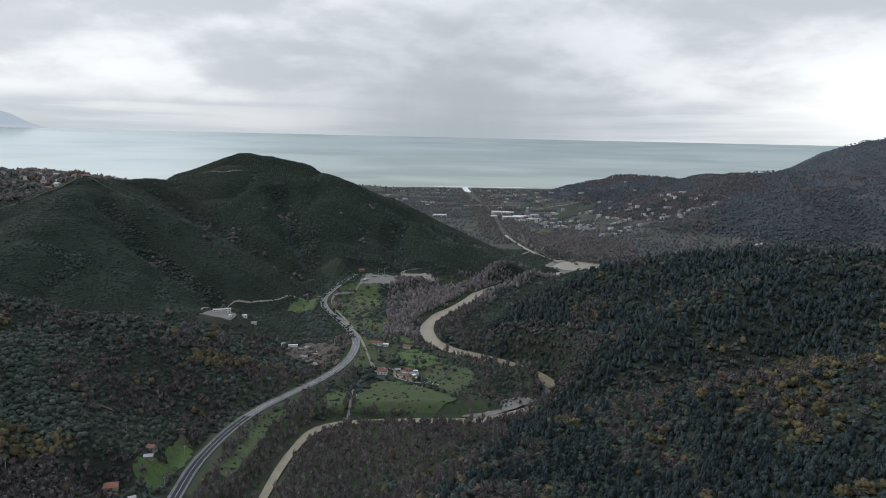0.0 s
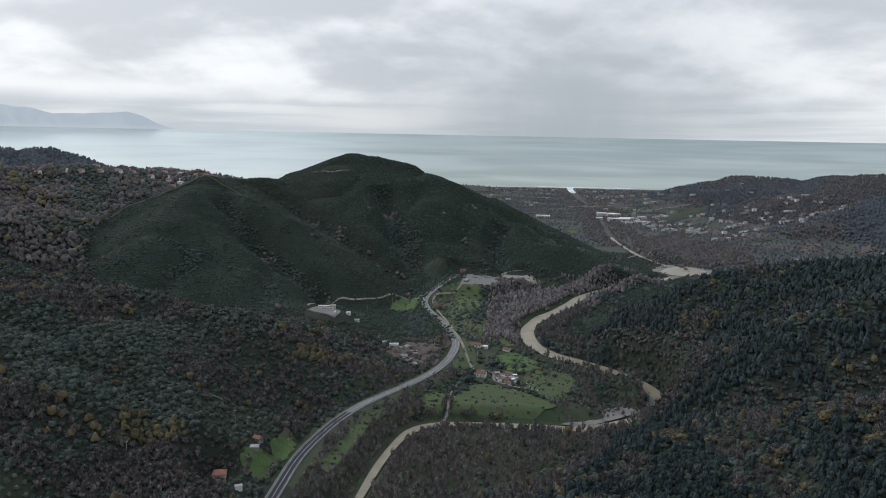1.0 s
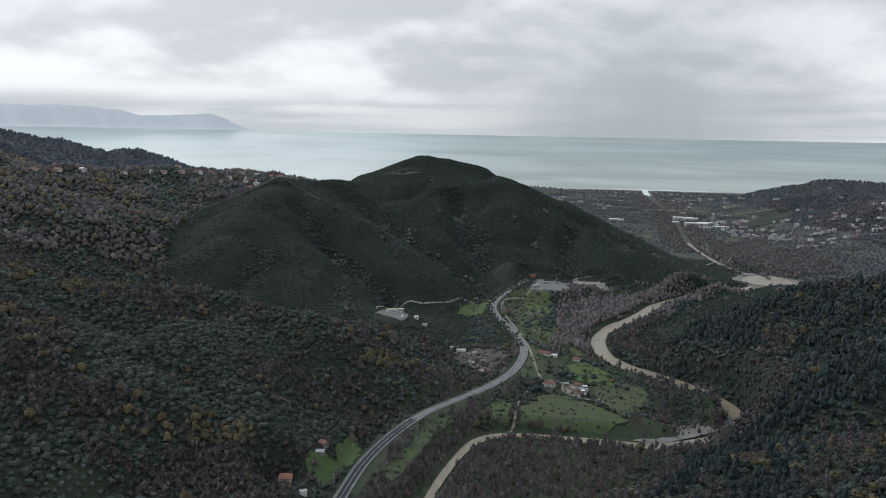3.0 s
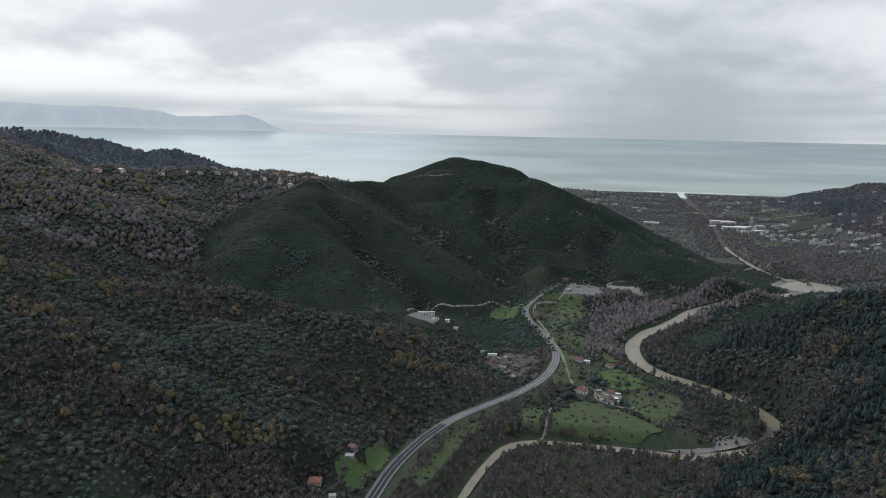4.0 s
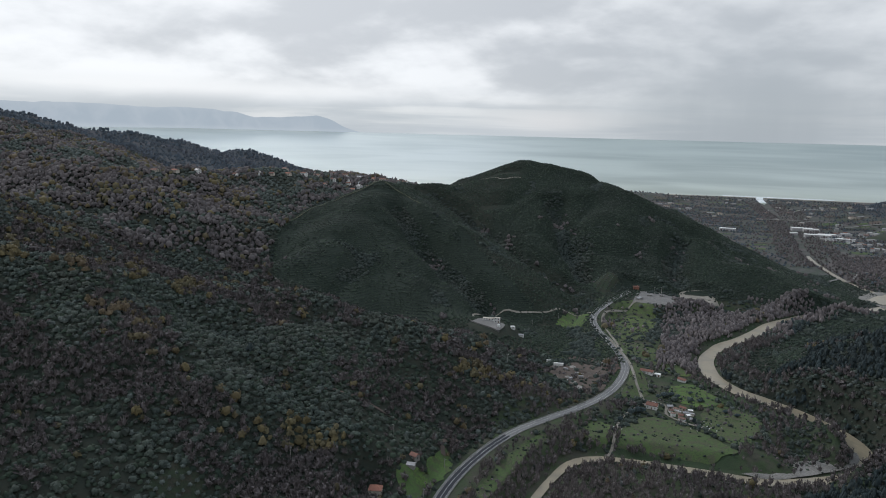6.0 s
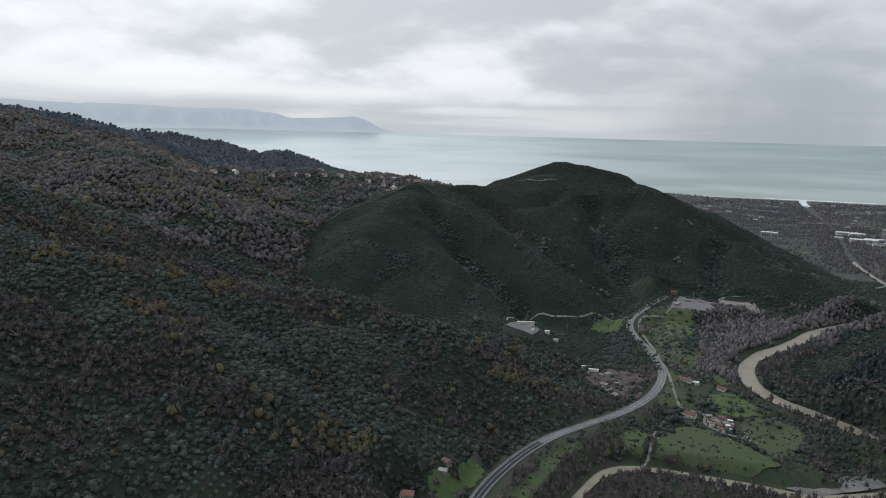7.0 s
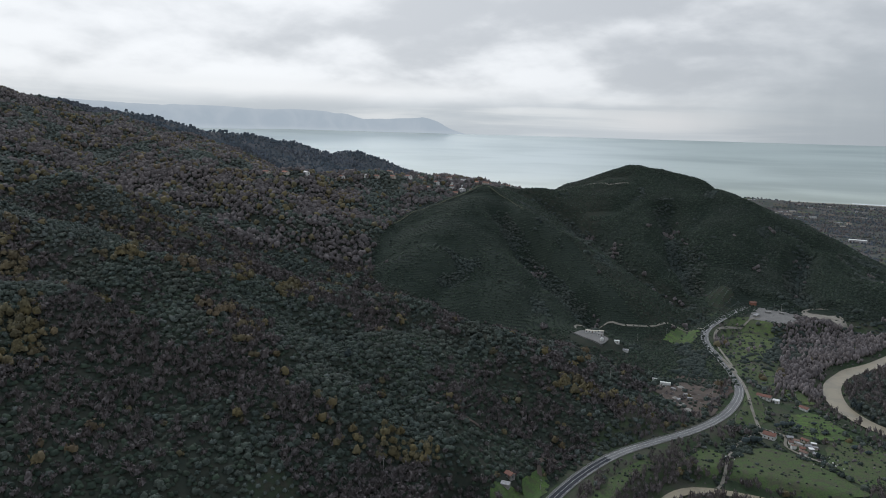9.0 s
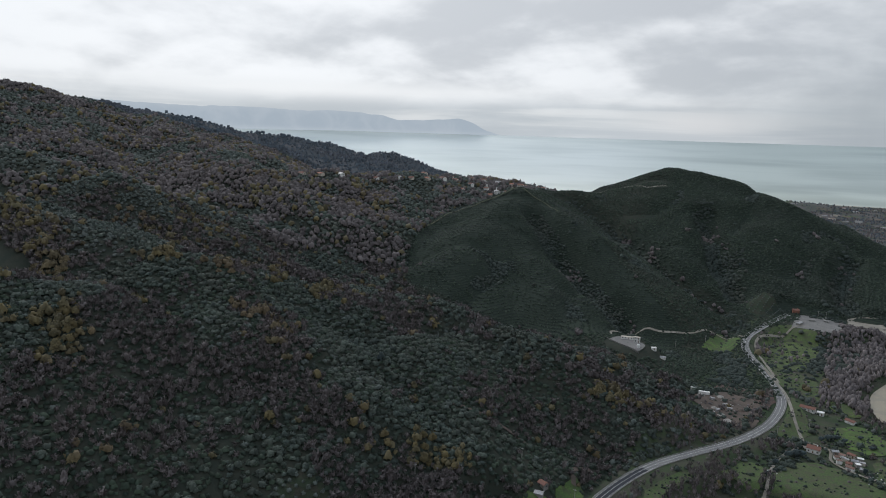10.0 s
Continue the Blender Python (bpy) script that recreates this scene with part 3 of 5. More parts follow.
def leafy(kind):
    """A near crown: boughs that bulge from the middle, each with its own ragged leaves."""
    if kind in ("bare", "poplar"):
        return join(twigs(34, 0.05), clumps(46, 0.12, (0.45, 1.05), -0.2, 1.6), core(0.4, 0.35))
    boughs = directions(9, -0.45) * rng.uniform(0.42, 0.66, 9)[:, None]
    bits = [core(0.55, 0.2)]
    for c in boughs:
        v, f = core(rng.uniform(0.26, 0.38), 0.3, 0.8)
        bits.append((v + c, f))
    n = 84
    d = directions(n, -0.5)
    c = boughs[rng.integers(0, 9, n)] + d * rng.uniform(0.28, 0.46, n)[:, None]
    u = rng.normal(size=(n, 3))
    w = rng.normal(size=(n, 3))
    s = 0.15 * rng.uniform(0.6, 1.4, n)[:, None] / np.linalg.norm(u, axis=1)[:, None]
    w = 0.11 * w / np.linalg.norm(w, axis=1)[:, None]
    bits.append((np.stack([c + u * s, c - 0.5 * u * s + w, c - 0.5 * u * s - w], 1).reshape(-1, 3), np.arange(3 * n).reshape(-1, 3)))
    v, f = join(*bits)
    if kind == "pine":
        v[:, :2] *= (1.0 - 0.38 * np.clip(v[:, 2], -0.3, 1))[:, None]
    return v, f


def crown_of(kind, level):
    """The crown of a tree in the unit ball; level 3 is the nearest, then 0, 1 and 2."""
    if level == 3:
        return leafy(kind)
    n = (16, 9, 2)[level]
    size = (0.22, 0.30, 0.42)[level]

    def boughs(count, low=-0.2):
        return [(dome(rng.uniform(0.34, 0.5), 0.25)[0] + d * rng.uniform(0.45, 0.62), dome(1.0)[1]) for d in directions(count, low)]
    if kind in ("bare", "poplar"):
        if level == 2:
            return join(core(0.82, 0.35), clumps(2, 0.42, (0.8, 1.05), -0.2, 1.2))
        return join(twigs((16, 8)[level], (0.1, 0.14)[level]), clumps((16, 8)[level], (0.19, 0.32)[level], (0.4, 1.0), -0.2, 1.6), core(0.42, 0.35))
    if kind == "pine":
        v, f = join(dome(0.84) if level == 2 else core(0.62, 0.25), *boughs((3, 2, 0)[level], -0.6), clumps(n, size, (0.75, 1.1), -0.5, 1.0))
        v = v.copy()
        taper = 1.0 - 0.38 * np.clip(v[:, 2], -0.3, 1)
        v[:, :2] *= taper[:, None]
        return v, f
    if level == 2 and kind in ("oak", "olive", "autumn"):
        return core(0.92, 0.28, 0.95)
    if kind == "scrub":
        return join(dome(0.95, 0.3) if level == 2 else core(0.9, 0.22), clumps((14, 6, 1)[level], (0.3, 0.36, 0.4)[level], (0.85, 1.05), 0.0, 0.8))
    return join(dome(0.9) if level == 2 else core(0.68, 0.22), *boughs((3, 2, 0)[level]), clumps(n, size, (0.78, 1.08), -0.1, 1.0))


KINDS = ("oak", "olive", "bare", "autumn", "pine", "scrub", "poplar")
WIDTH = {"poplar": (1.4, 2.5), "oak": (1.7, 3.5), "olive": (1.6, 2.7), "bare": (2.0, 3.6), "autumn": (2.2, 4.0), "pine": (1.7, 2.8), "scrub": (1.2, 2.0)}   # crown radius
TALL = {"poplar": 1.9, "oak": 0.80, "olive": 0.82, "bare": 1.15, "autumn": 1.05, "pine": 1.95, "scrub": 0.72}   # half height over radius
STAND = {"poplar": 0.7, "oak": 0.34, "olive": 0.4, "bare": 0.55, "autumn": 0.5, "pine": 0.55, "scrub": 0.28}   # height of the crown's middle over its half height: crowns are sunk to look closed from the camera
CROWNS = {(k, l): [crown_of(k, l) for _ in range(6)] for k in KINDS for l in (0, 1, 2, 3)}


# meadows, yards and other open places of the valley, as outlines in plan
OPEN = {
    "field_low": [(-82, 638), (-30, 641), (-8, 643), (18, 660), (-6, 684), (-40, 706), (-66, 706), (-83, 672)],
    "field_mid": [(-14, 694), (20, 676), (38, 730), (34, 758), (4, 768), (-16, 742)],
    "field_east": [(-20, 752), (2, 776), (-8, 798), (-34, 822), (-52, 800), (-46, 766)],
    "field_north": [(-64, 858), (-42, 846), (-34, 856), (-48, 880), (-70, 890)],
    "field_road": [(-150, 962), (-104, 975), (-92, 1060), (-104, 1118), (-150, 1128), (-160, 1060)],
    "field_bank": [(-168, 490), (-157, 490), (-150, 540), (-148, 585), (-138, 615), (-146, 622), (-158, 590), (-163, 545)],
    "field_lane": [(-96, 740), (-70, 770), (-84, 830), (-98, 850), (-95, 790)],
    "field_wedge": [(-118, 885), (-96, 880), (-70, 870), (-80, 930), (-110, 960), (-140, 952)],
    "field_cliff": [(-222, 985), (-186, 985), (-188, 1040), (-215, 1050)],
    "field_house": [(-216, 468), (-200, 462), (-196, 495), (-197, 528), (-208, 540), (-212, 512), (-206, 498), (-222, 486)],
    "field_small": [(-122, 640), (-94, 634), (-90, 668), (-108, 676)],
    "field_glade": [(-320, 548), (-302, 540), (-286, 560), (-290, 586), (-306, 578)],
    "orchard": [(-208, 1190), (-184, 1206), (-160, 1184), (-168, 1150), (-198, 1156)],
    "grove": [(-326, 338), (-306, 334), (-298, 356), (-304, 364), (-322, 362)],
    "yard": [(-136, 1122), (-84, 1126), (-82, 1194), (-132, 1190)],
    "bare_yard": [(-78, 1180), (-14, 1176), (-30, 1226), (-70, 1226)],
    "works": [(-190, 790), (-160, 760), (-132, 738), (-114, 758), (-124, 822), (-160, 830)],
    "depot": [(-302, 852), (-280, 842), (-260, 836), (-258, 856), (-276, 868), (-296, 872)],
}


CLEARED = [(-63, 730, 13), (-80, 832, 16), (-66, 828, 10), (-41, 824, 10), (-35, 728, 22), (-228, 456, 8), (-229, 445, 9), (-218, 498, 8), (-262, 842, 14), (-246, 852, 12), (-206, 440, 6), (-280, 850, 24), (-125, 1140, 20), (-100, 1150, 28)]   # x, y, radius round buildings
THICKET = [(-85, 1180), (60, 1195), (20, 1060), (-15, 1000), (-35, 940), (-30, 880), (-62, 900), (-75, 960), (-85, 1050), (-85, 1130)]


STEP = 6.0
GRID_X, GRID_Y = np.arange(-2100, 1020, STEP), np.arange(60, 2800, STEP)
GRID_Z = land(*np.meshgrid(GRID_X, GRID_Y, indexing="ij"))


def height(x, y):
    """The land's height, read from a coarse grid of it."""
    u = np.clip((np.asarray(x) - GRID_X[0]) / STEP, 0, len(GRID_X) - 1.01)
    v = np.clip((np.asarray(y) - GRID_Y[0]) / STEP, 0, len(GRID_Y) - 1.01)
    i, j = u.astype(int), v.astype(int)
    u, v = u - i, v - j
    return (GRID_Z[i, j] * (1 - u) + GRID_Z[i + 1, j] * u) * (1 - v) + (GRID_Z[i, j + 1] * (1 - u) + GRID_Z[i + 1, j + 1] * u) * v


def hollow(x, y, z, reach=28.0):
    """How far a place lies under its surroundings: gullies are positive."""
    ring = [height(x + reach * math.cos(a), y + reach * math.sin(a)) for a in (0.3, 1.35, 2.4, 3.45, 4.5, 5.55)]
    return np.mean(ring, axis=0) - z


def scrub_edge(y):
    """Where the scrub of the twin hill gives way to the woods of the side valley."""
    return np.interp(y, [780, 797, 892, 945, 1049, 1165, 1220, 1221], [-520, -566, -642, -671, -698, -725, -705, -640])


GOLD = [(-719, 375, 45), (-663, 366, 45), (-631, 341, 45), (-532, 313, 40), (-526, 282, 40), (-488, 296, 30), (-571, 426, 30), (-540, 447, 28), (-501, 511, 28), (-486, 546, 26), (-344, 443, 22), (-301, 443, 20), (-231, 671, 22), (-199, 667, 18), (-817, 995, 90), (-904, 892, 80)]   # x, y, radius of groups that have turned yellow
MAUVE = [(-496, 271, 40), (-466, 320, 40), (-438, 358, 40), (-398, 414, 40), (-357, 396, 35), (-332, 417, 30), (-424, 334, 40), (-270, 420, 40)]   # leafless groups


def east_bank(x, y):
    """Land on the far side of the river, under the pine hill."""
    edge = np.interp(y, [640, 713, 755, 793, 820, 844, 884, 946, 1009, 1052, 1103, 1176, 1300], [150, 112, 107, 80, 48, 14, -11, -20, -7, 16, 39, 66, 150])
    return (x > edge) & (y > 640) & (y < 1290)


def thin_out(x, y, z):
    """The chance that a tree stands at a place, and what mix of kinds grows there."""
    n = len(x)
    dr, _ = nearest(ROAD[::2], x, y)
    dw, _ = nearest(RIVER[:200], x, y)
    floor = z < 40
    keep = np.ones(n)
    hillside = x < np.interp(y, ROAD[:, 1], ROAD[:, 0])
    keep[dr < np.where(hillside, 10.5, 13.0)] = 0
    keep[(dr < 26) & (y > 1020) & ~hillside] = 0
    keep[dw < np.where(y < 600, 6.5, 11.5)] = 0
    valley = floor & ~hillside & (y > 470) & (y < 1260) & (x > -200) & (x < 140) & ~((y < 612) & (x > -112)) & ~(x > np.interp(y, [640, 713, 793, 844, 884, 946, 1052, 1176], [150, 112, 80, 14, -11, -20, 16, 66]))
    woods = smooth(vnoise(x, y, 60, 21), 0.45, 0.6)
    keep[valley] *= (0.16 + 0.7 * woods)[valley]
    across = east_bank(x, y)
    bank = (dw < 42) & (y < 1300) & ~across
    keep[bank & (dw > 11)] = 0.9
    inner = bank & (y > 630) & (y < 900) & (x > -30)
    keep[inner] = np.where(dw < 26, 0.14, 0.45)[inner]
    keep[(dw < 16) & (y < 622) & (x > -100)] = 0.05
    keep[(dw < 19) & inside(THICKET, x, y)] = 0.1
    thicket = inside(THICKET, x, y)
    keep[(z < 40) & (y < 612) & (x > -112) & (x < 60) & (dw > 21)] = 0.96
    keep[thicket & (dw > 19)] = 0.85
    clearing = smooth(vnoise(x, y, 45, 33), 0.24, 0.36)
    keep[~valley & ~bank] *= (0.75 + 0.25 * clearing)[~valley & ~bank]
    heath = smooth(vnoise(x, y, 105, 37), 0.48, 0.62) * (x < -190) * (np.hypot(x, y) < 720)
    keep[~valley & ~bank] *= (1 - 0.5 * heath)[~valley & ~bank]
    mix = np.zeros((n, 6))
    #                 oak   olive bare  autumn pine scrub
    mix[:] = (0.52, 0.12, 0.26, 0.02, 0.00, 0.08)
    hill = (y > 800 + 0.25 * (x + 300)) & (x > scrub_edge(y)) & (x < 270) & (y < 1750) & ~valley & (x < 90 + 0.9 * np.maximum(y - 1000, 0))
    gully = smooth(vnoise(x, y, 75, 41), 0.58, 0.78) * smooth(hollow(x, y, z), -1.0, 4.0) + smooth(hollow(x, y, z), 4.0, 12.0)
    gully = np.clip(gully, 0, 1)
    dome = terraced(x, y) > 0.76
    mix[hill] = (0.015, 0.0, 0.001, 0.0, 0.0, 0.984)
    mix[hill & dome] = (0.008, 0.0, 0.001, 0.0, 0.0, 0.99)
    gully = np.where(dome, gully, np.maximum(gully, 0.5 * smooth(vnoise(x, y, 60, 47), 0.45, 0.7)))
    for line in GULLIES:
        d, _ = segments(line, x, y)
        gully = np.maximum(gully, 1 - smooth(d, 10, 24))
    gully = np.where(hollow(x, y, z) < 0.6, 0.0, gully)
    gully = np.where(z > 195, 0.0, gully)
    mix[hill] += gully[hill][:, None] * np.array((0.75, 0.0, 0.035, 0.0, 0.0, -0.75))
    mix[hill & (z > 140), 2] = 0.0
    mix[hill & (z > 195)] = (0.0, 0.0, 0.0, 0.0, 0.0, 1.0)
    row = np.abs((z / 2.3 + 0.8 * vnoise(x, y, 60, 43)) % 1.0 - 0.5) < 0.23
    keep[hill] = np.where(row | (gully > 0.5) | ~dome, 0.95, 0.05)[hill]
    right = (((x > 95) & (y > 590) & (y < 1150)) | across) & ~hill
    mix[right] = (0.16, 0.02, 0.05, 0.012, 0.76, 0.0)
    mix[across & (dw < 48)] = (0.24, 0.22, 0.40, 0.0, 0.14, 0.0)
    lines = np.abs((z / 12.0 + 0.7 * vnoise(x, y, 70, 44)) % 1.0 - 0.5) < 0.31
    keep[right & (dw > 12)] = np.where(lines | (z < 60), 0.97, 0.6)[right & (dw > 12)]
    fore = (x > -60) & (y < 610)
    mix[fore] = (0.36, 0.03, 0.20, 0.05, 0.36, 0.0)
    gold = smooth(vnoise(x, y, 90, 51), 0.45, 0.65) * smooth(x, 60, 160)
    mix[fore] += gold[fore][:, None] * np.array((-0.1, 0, -0.05, 0.2, 0, 0))
    left = (x < -190) & (y < 760) & ~hill
    blot = smooth(vnoise(x, y, 70, 61), 0.4, 0.65)
    mix[left] = (0.46, 0.18, 0.18, 0.008, 0.0, 0.18)
    mix[left] += blot[left][:, None] * np.array((-0.22, -0.1, 0.36, 0.022, 0, -0.1))
    warm = left & (x < -400) & (y > 330)
    mix[warm] += smooth(vnoise(x, y, 55, 63), 0.5, 0.75)[warm][:, None] * np.array((-0.1, 0, 0.05, 0.09, 0, 0))
    high = (x < -620) & ~hill
    # paler olive leaves stand in for distance haze on these slopes
    mix[high] = (0.18, 0.47, 0.31, 0.04, 0.0, 0.0)
    mix[high] += blot[high][:, None] * np.array((-0.22, 0, 0.2, 0.07, 0, 0))
    ripe = (x < -560) & (x > -1000) & (y > 380) & (y < 1050) & ~hill
    mix[ripe] += smooth(vnoise(x, y, 80, 67), 0.45, 0.7)[ripe][:, None] * np.array((-0.08, -0.05, 0.04, 0.09, 0, 0))
    deep = high & (z < 165) & (y > 700)
    mix[deep] = (0.52, 0.08, 0.36, 0.03, 0.0, 0.01)
    for gx, gy, gr in GOLD:
        mix += (0.21 * (1 - smooth(np.hypot(x - gx, y - gy), 0.4 * gr, gr)) * ~hill)[:, None] * np.array((-0.5, -0.3, 0.2, 1.0, 0.0, 0.0))
    for gx, gy, gr in MAUVE:
        mix += (0.2 * (1 - smooth(np.hypot(x - gx, y - gy), 0.5 * gr, gr)) * ~hill)[:, None] * np.array((-0.7, -0.3, 1.0, 0.05, 0.0, -0.3))
    mix[valley] = (0.42, 0.22, 0.26, 0.02, 0.0, 0.08)
    strip = valley & (x < -100) & (y < 690)
    keep[strip] = np.maximum(keep, 0.45)[strip] * (dr > 13)[strip]
    mix[strip] = (0.22, 0.12, 0.62, 0.04, 0.0, 0.0)
    mix[thicket] = (0.14, 0.02, 0.84, 0.0, 0.0, 0.0)
    mix[bank] = (0.05, 0.02, 0.92, 0.01, 0.0, 0.0)
    near_wood = (z < 40) & (y < 612) & (x > -112) & (x < 60)
    mix[near_wood] = (0.10, 0.04, 0.84, 0.02, 0.0, 0.0)
    tuft = np.hypot((x - 112) / 42, (y - 1236) / 16) < 1
    keep[tuft], mix[tuft] = 0.95, (0.0, 0.0, 1.0, 0.0, 0.0, 0.0)
    for key, outline in OPEN.items():
        keep[inside(outline, x, y)] = 0.55 if key == "field_glade" else 0.10 if key in ("field_mid", "field_lane", "field_wedge", "field_road", "field_house", "field_east", "field_north") else 0.012 if key[:5] == "field" else 0.12 if key == "works" else 0.0
    for gx, gy in ((-476, 541), (-559, 434), (-525, 461), (-579, 665), (-470, 444), (-424, 432), (-289, 452), (-274, 461), (-235, 686), (-245, 660), (-498, 309), (-620, 359)):
        spot = np.hypot(x - gx, y - gy) < 15
        mix[spot] = (0.2, 0.0, 0.2, 0.6, 0.0, 0.0)
    keep[dw < np.where(y < 600, 6.5, 12.0)] = 0
    for hx, hy, hr in CLEARED:
        keep[np.hypot(x - hx, y - hy) < hr] = 0.0
    mix = np.clip(mix, 0.0, None)
    return keep, mix / mix.sum(1)[:, None], hill


ORDER = [4, 0, 5, 1, 3, 2]   # neighbours in this row blend into one another
TREES = []      # rows of x, y, z, crown radius, half height, turn, kind, level


def plant(x0, x1, y0, y1, gap, level, where, scale=1.0):
    gx, gy = np.meshgrid(np.arange(x0, x1, gap), np.arange(y0, y1, gap), indexing="ij")
    x = gx.ravel() + rng.uniform(-0.5, 0.5, gx.size) * gap
    y = gy.ravel() + rng.uniform(-0.5, 0.5, gx.size) * gap
    az = np.degrees(np.arctan2(-x, y))
    ok = where(x, y) & (az > -36) & (az < 70)
    x, y = x[ok], y[ok]
    z = height(x, y)
    keep, mix, hill = thin_out(x, y, z)
    ok = (rng.random(len(x)) < keep) & (z > 1.5)
    x, y, z, mix = x[ok], y[ok], z[ok], mix[ok]
    # alike trees stand together: the draw follows broad noise as much as chance
    draw = 0.5 * vnoise(x, y, 85, 91) + 0.9 * vnoise(x, y, 34, 92) + 0.6 * vnoise(x, y, 13, 93) + 0.6 * rng.random(len(x))
    draw = np.argsort(np.argsort(draw)) / max(1, len(draw))
    kind = (draw[:, None] > np.cumsum(mix[:, ORDER], 1)).sum(1).clip(0, 5)
    kind = np.array(ORDER)[kind]
    kind[(kind == 2) & (z < 40) & (x > -190) & (y > 380) & (y < 1300)] = 6   # bare trees of the valley floor
    lo, hi = np.array([WIDTH[k][0] for k in KINDS])[kind], np.array([WIDTH[k][1] for k in KINDS])[kind]
    r = scale * (0.85 * lo + (hi - 0.85 * lo) * rng.random(len(x)) ** 1.2)
    h = r * np.array([TALL[k] for k in KINDS])[kind] * rng.uniform(0.85, 1.2, len(x))
    TREES.append(np.stack([x, y, z, r, h, rng.uniform(0, 2 * math.pi, len(x)), kind, np.full(len(x), level)], 1))


def undergrowth(x0, x1, y0, y1, gap, scale, reach=720):
    """Low maquis that closes the floor between the trees of a slope."""
    gx, gy = np.meshgrid(np.arange(x0, x1, gap), np.arange(y0, y1, gap), indexing="ij")
    x = gx.ravel() + rng.uniform(-0.5, 0.5, gx.size) * gap
    y = gy.ravel() + rng.uniform(-0.5, 0.5, gx.size) * gap
    az = np.degrees(np.arctan2(-x, y))
    ok = (az > -36) & (az < 70) & (np.hypot(x, y) > 250) & (np.hypot(x, y) < reach) & ~on_hill(x, y)
    x, y = x[ok], y[ok]
    z = height(x, y)
    keep, _, _ = thin_out(x, y, z)
    ok = (keep > 0.3) & (rng.random(len(x)) < 0.9)
    x, y, z = x[ok], y[ok], z[ok]
    r = scale * rng.uniform(0.9, 1.9, len(x))
    TREES.append(np.stack([x, y, z, r, r * 0.6, rng.uniform(0, 2 * math.pi, len(x)), np.full(len(x), 5), np.full(len(x), 2)], 1))


def dist(x, y):
    return np.hypot(x, y)


def on_hill(x, y):
    return (y > 800 + 0.25 * (x + 300)) & (x > scrub_edge(y)) & (x < 290) & (y > 780) & (y < 1700) & ~east_bank(x, y)


plant(-720, -112, 150, 780, 4.6, 0, lambda x, y: (dist(x, y) > 250) & (dist(x, y) < 720) & ~on_hill(x, y), 1.35)
plant(-112, 540, 150, 780, 4.7, 0, lambda x, y: (dist(x, y) > 250) & (dist(x, y) < 720) & ~on_hill(x, y) & ~((x > 30) & (y < 530)), 1.35)
plant(30, 540, 150, 530, 5.4, 3, lambda x, y: (dist(x, y) > 250), 1.45)
plant(-1000, 620, 350, 1300, 5.1, 1, lambda x, y: (dist(x, y) >= 720) & (dist(x, y) < 1080) & ~on_hill(x, y), 1.5)
plant(-760, 290, 780, 1640, 3.0, 2, lambda x, y: on_hill(x, y) & (terraced(x, y) > 0.76), 1.0)
plant(-760, 290, 780, 1640, 3.6, 2, lambda x, y: on_hill(x, y) & (terraced(x, y) <= 0.76) & (dist(x, y) < 1660), 1.3)
plant(-1900, 700, 500, 1900, 5.9, 2, lambda x, y: (dist(x, y) >= 1080) & (dist(x, y) < 2000) & ~on_hill(x, y) & ((y < 1400) | (x < -500)), 1.6)
plant(-2000, -900, 1200, 2700, 12.0, 2, lambda x, y: (dist(x, y) >= 2000) & (dist(x, y) < 2900), 1.75)

undergrowth(-720, -190, 150, 780, 4.3, 1.75)
undergrowth(30, 540, 150, 530, 4.4, 1.6)
undergrowth(60, 500, 530, 960, 4.8, 1.6, 1000)


TEXT = {"oak": "evergreen oak with a dense dark green crown on the slope", "olive": "grey-green olive tree with a loose crown on the slope", "poplar": "leafless pale poplar with upright twigs by the river", "bare": "leafless brown tree with fine upright twigs on the slope",
        "autumn": "tree with ochre-yellow autumn leaves on the slope", "pine": "tall dark green pine on the slope", "scrub": "low green maquis bush on the slope"}


def plant_single(rows):
    """Trees that stand for themselves, each with trunk and crown."""
    crowns = {}
    trunk = None
    for x, y, z, r, h, turn, i, _ in rows:
        kind = KINDS[int(i)]
        key = (kind, int(rng.integers(0, 6)))
        tree = new("bush" if kind == "scrub" else "tree")
        tree.matrix_world = pose(x, y, z, 0, 0, math.degrees(turn))
        if key not in crowns:
            v, f = CROWNS[kind, 3][key[1]]
            first = tinted(mesh_object("crown", v, f, LEAF[kind], True, tree), -1.0)
            crowns[key], crown = first.data, first
        else:
            crown = new("crown", crowns[key])
            crown.parent = tree
        crown.location, crown.scale = (0, 0, STAND[kind] * h), (r, r, h)
        if trunk is None:
            v, f = stem(1.0, 0.5, 0.0, 6)
            first = mesh_object("trunk", v, f, MAT_BARK, True, tree)
            trunk, bole = first.data, first
        else:
            bole = new("trunk", trunk)
            bole.parent = tree
        bole.location, bole.scale = (0, 0, -0.6), (0.12 * r, 0.12 * r, STAND[kind] * h + 0.8)
        tagged(tree, TEXT[kind], "bush" if kind == "scrub" else "tree", "trees of the near slope")


def tinted(ob, values):
    """Give each tree of a joined wood its own tone; a single tree takes it from its object."""
    ob.data.attributes.new("tint", "FLOAT", "POINT").data.foreach_set("value", np.broadcast_to(np.float32(values), len(ob.data.vertices)).astype(np.float32))
    return ob


def remote(t):
    d = np.hypot(t[:, 0], t[:, 1])
    return d >= 1950


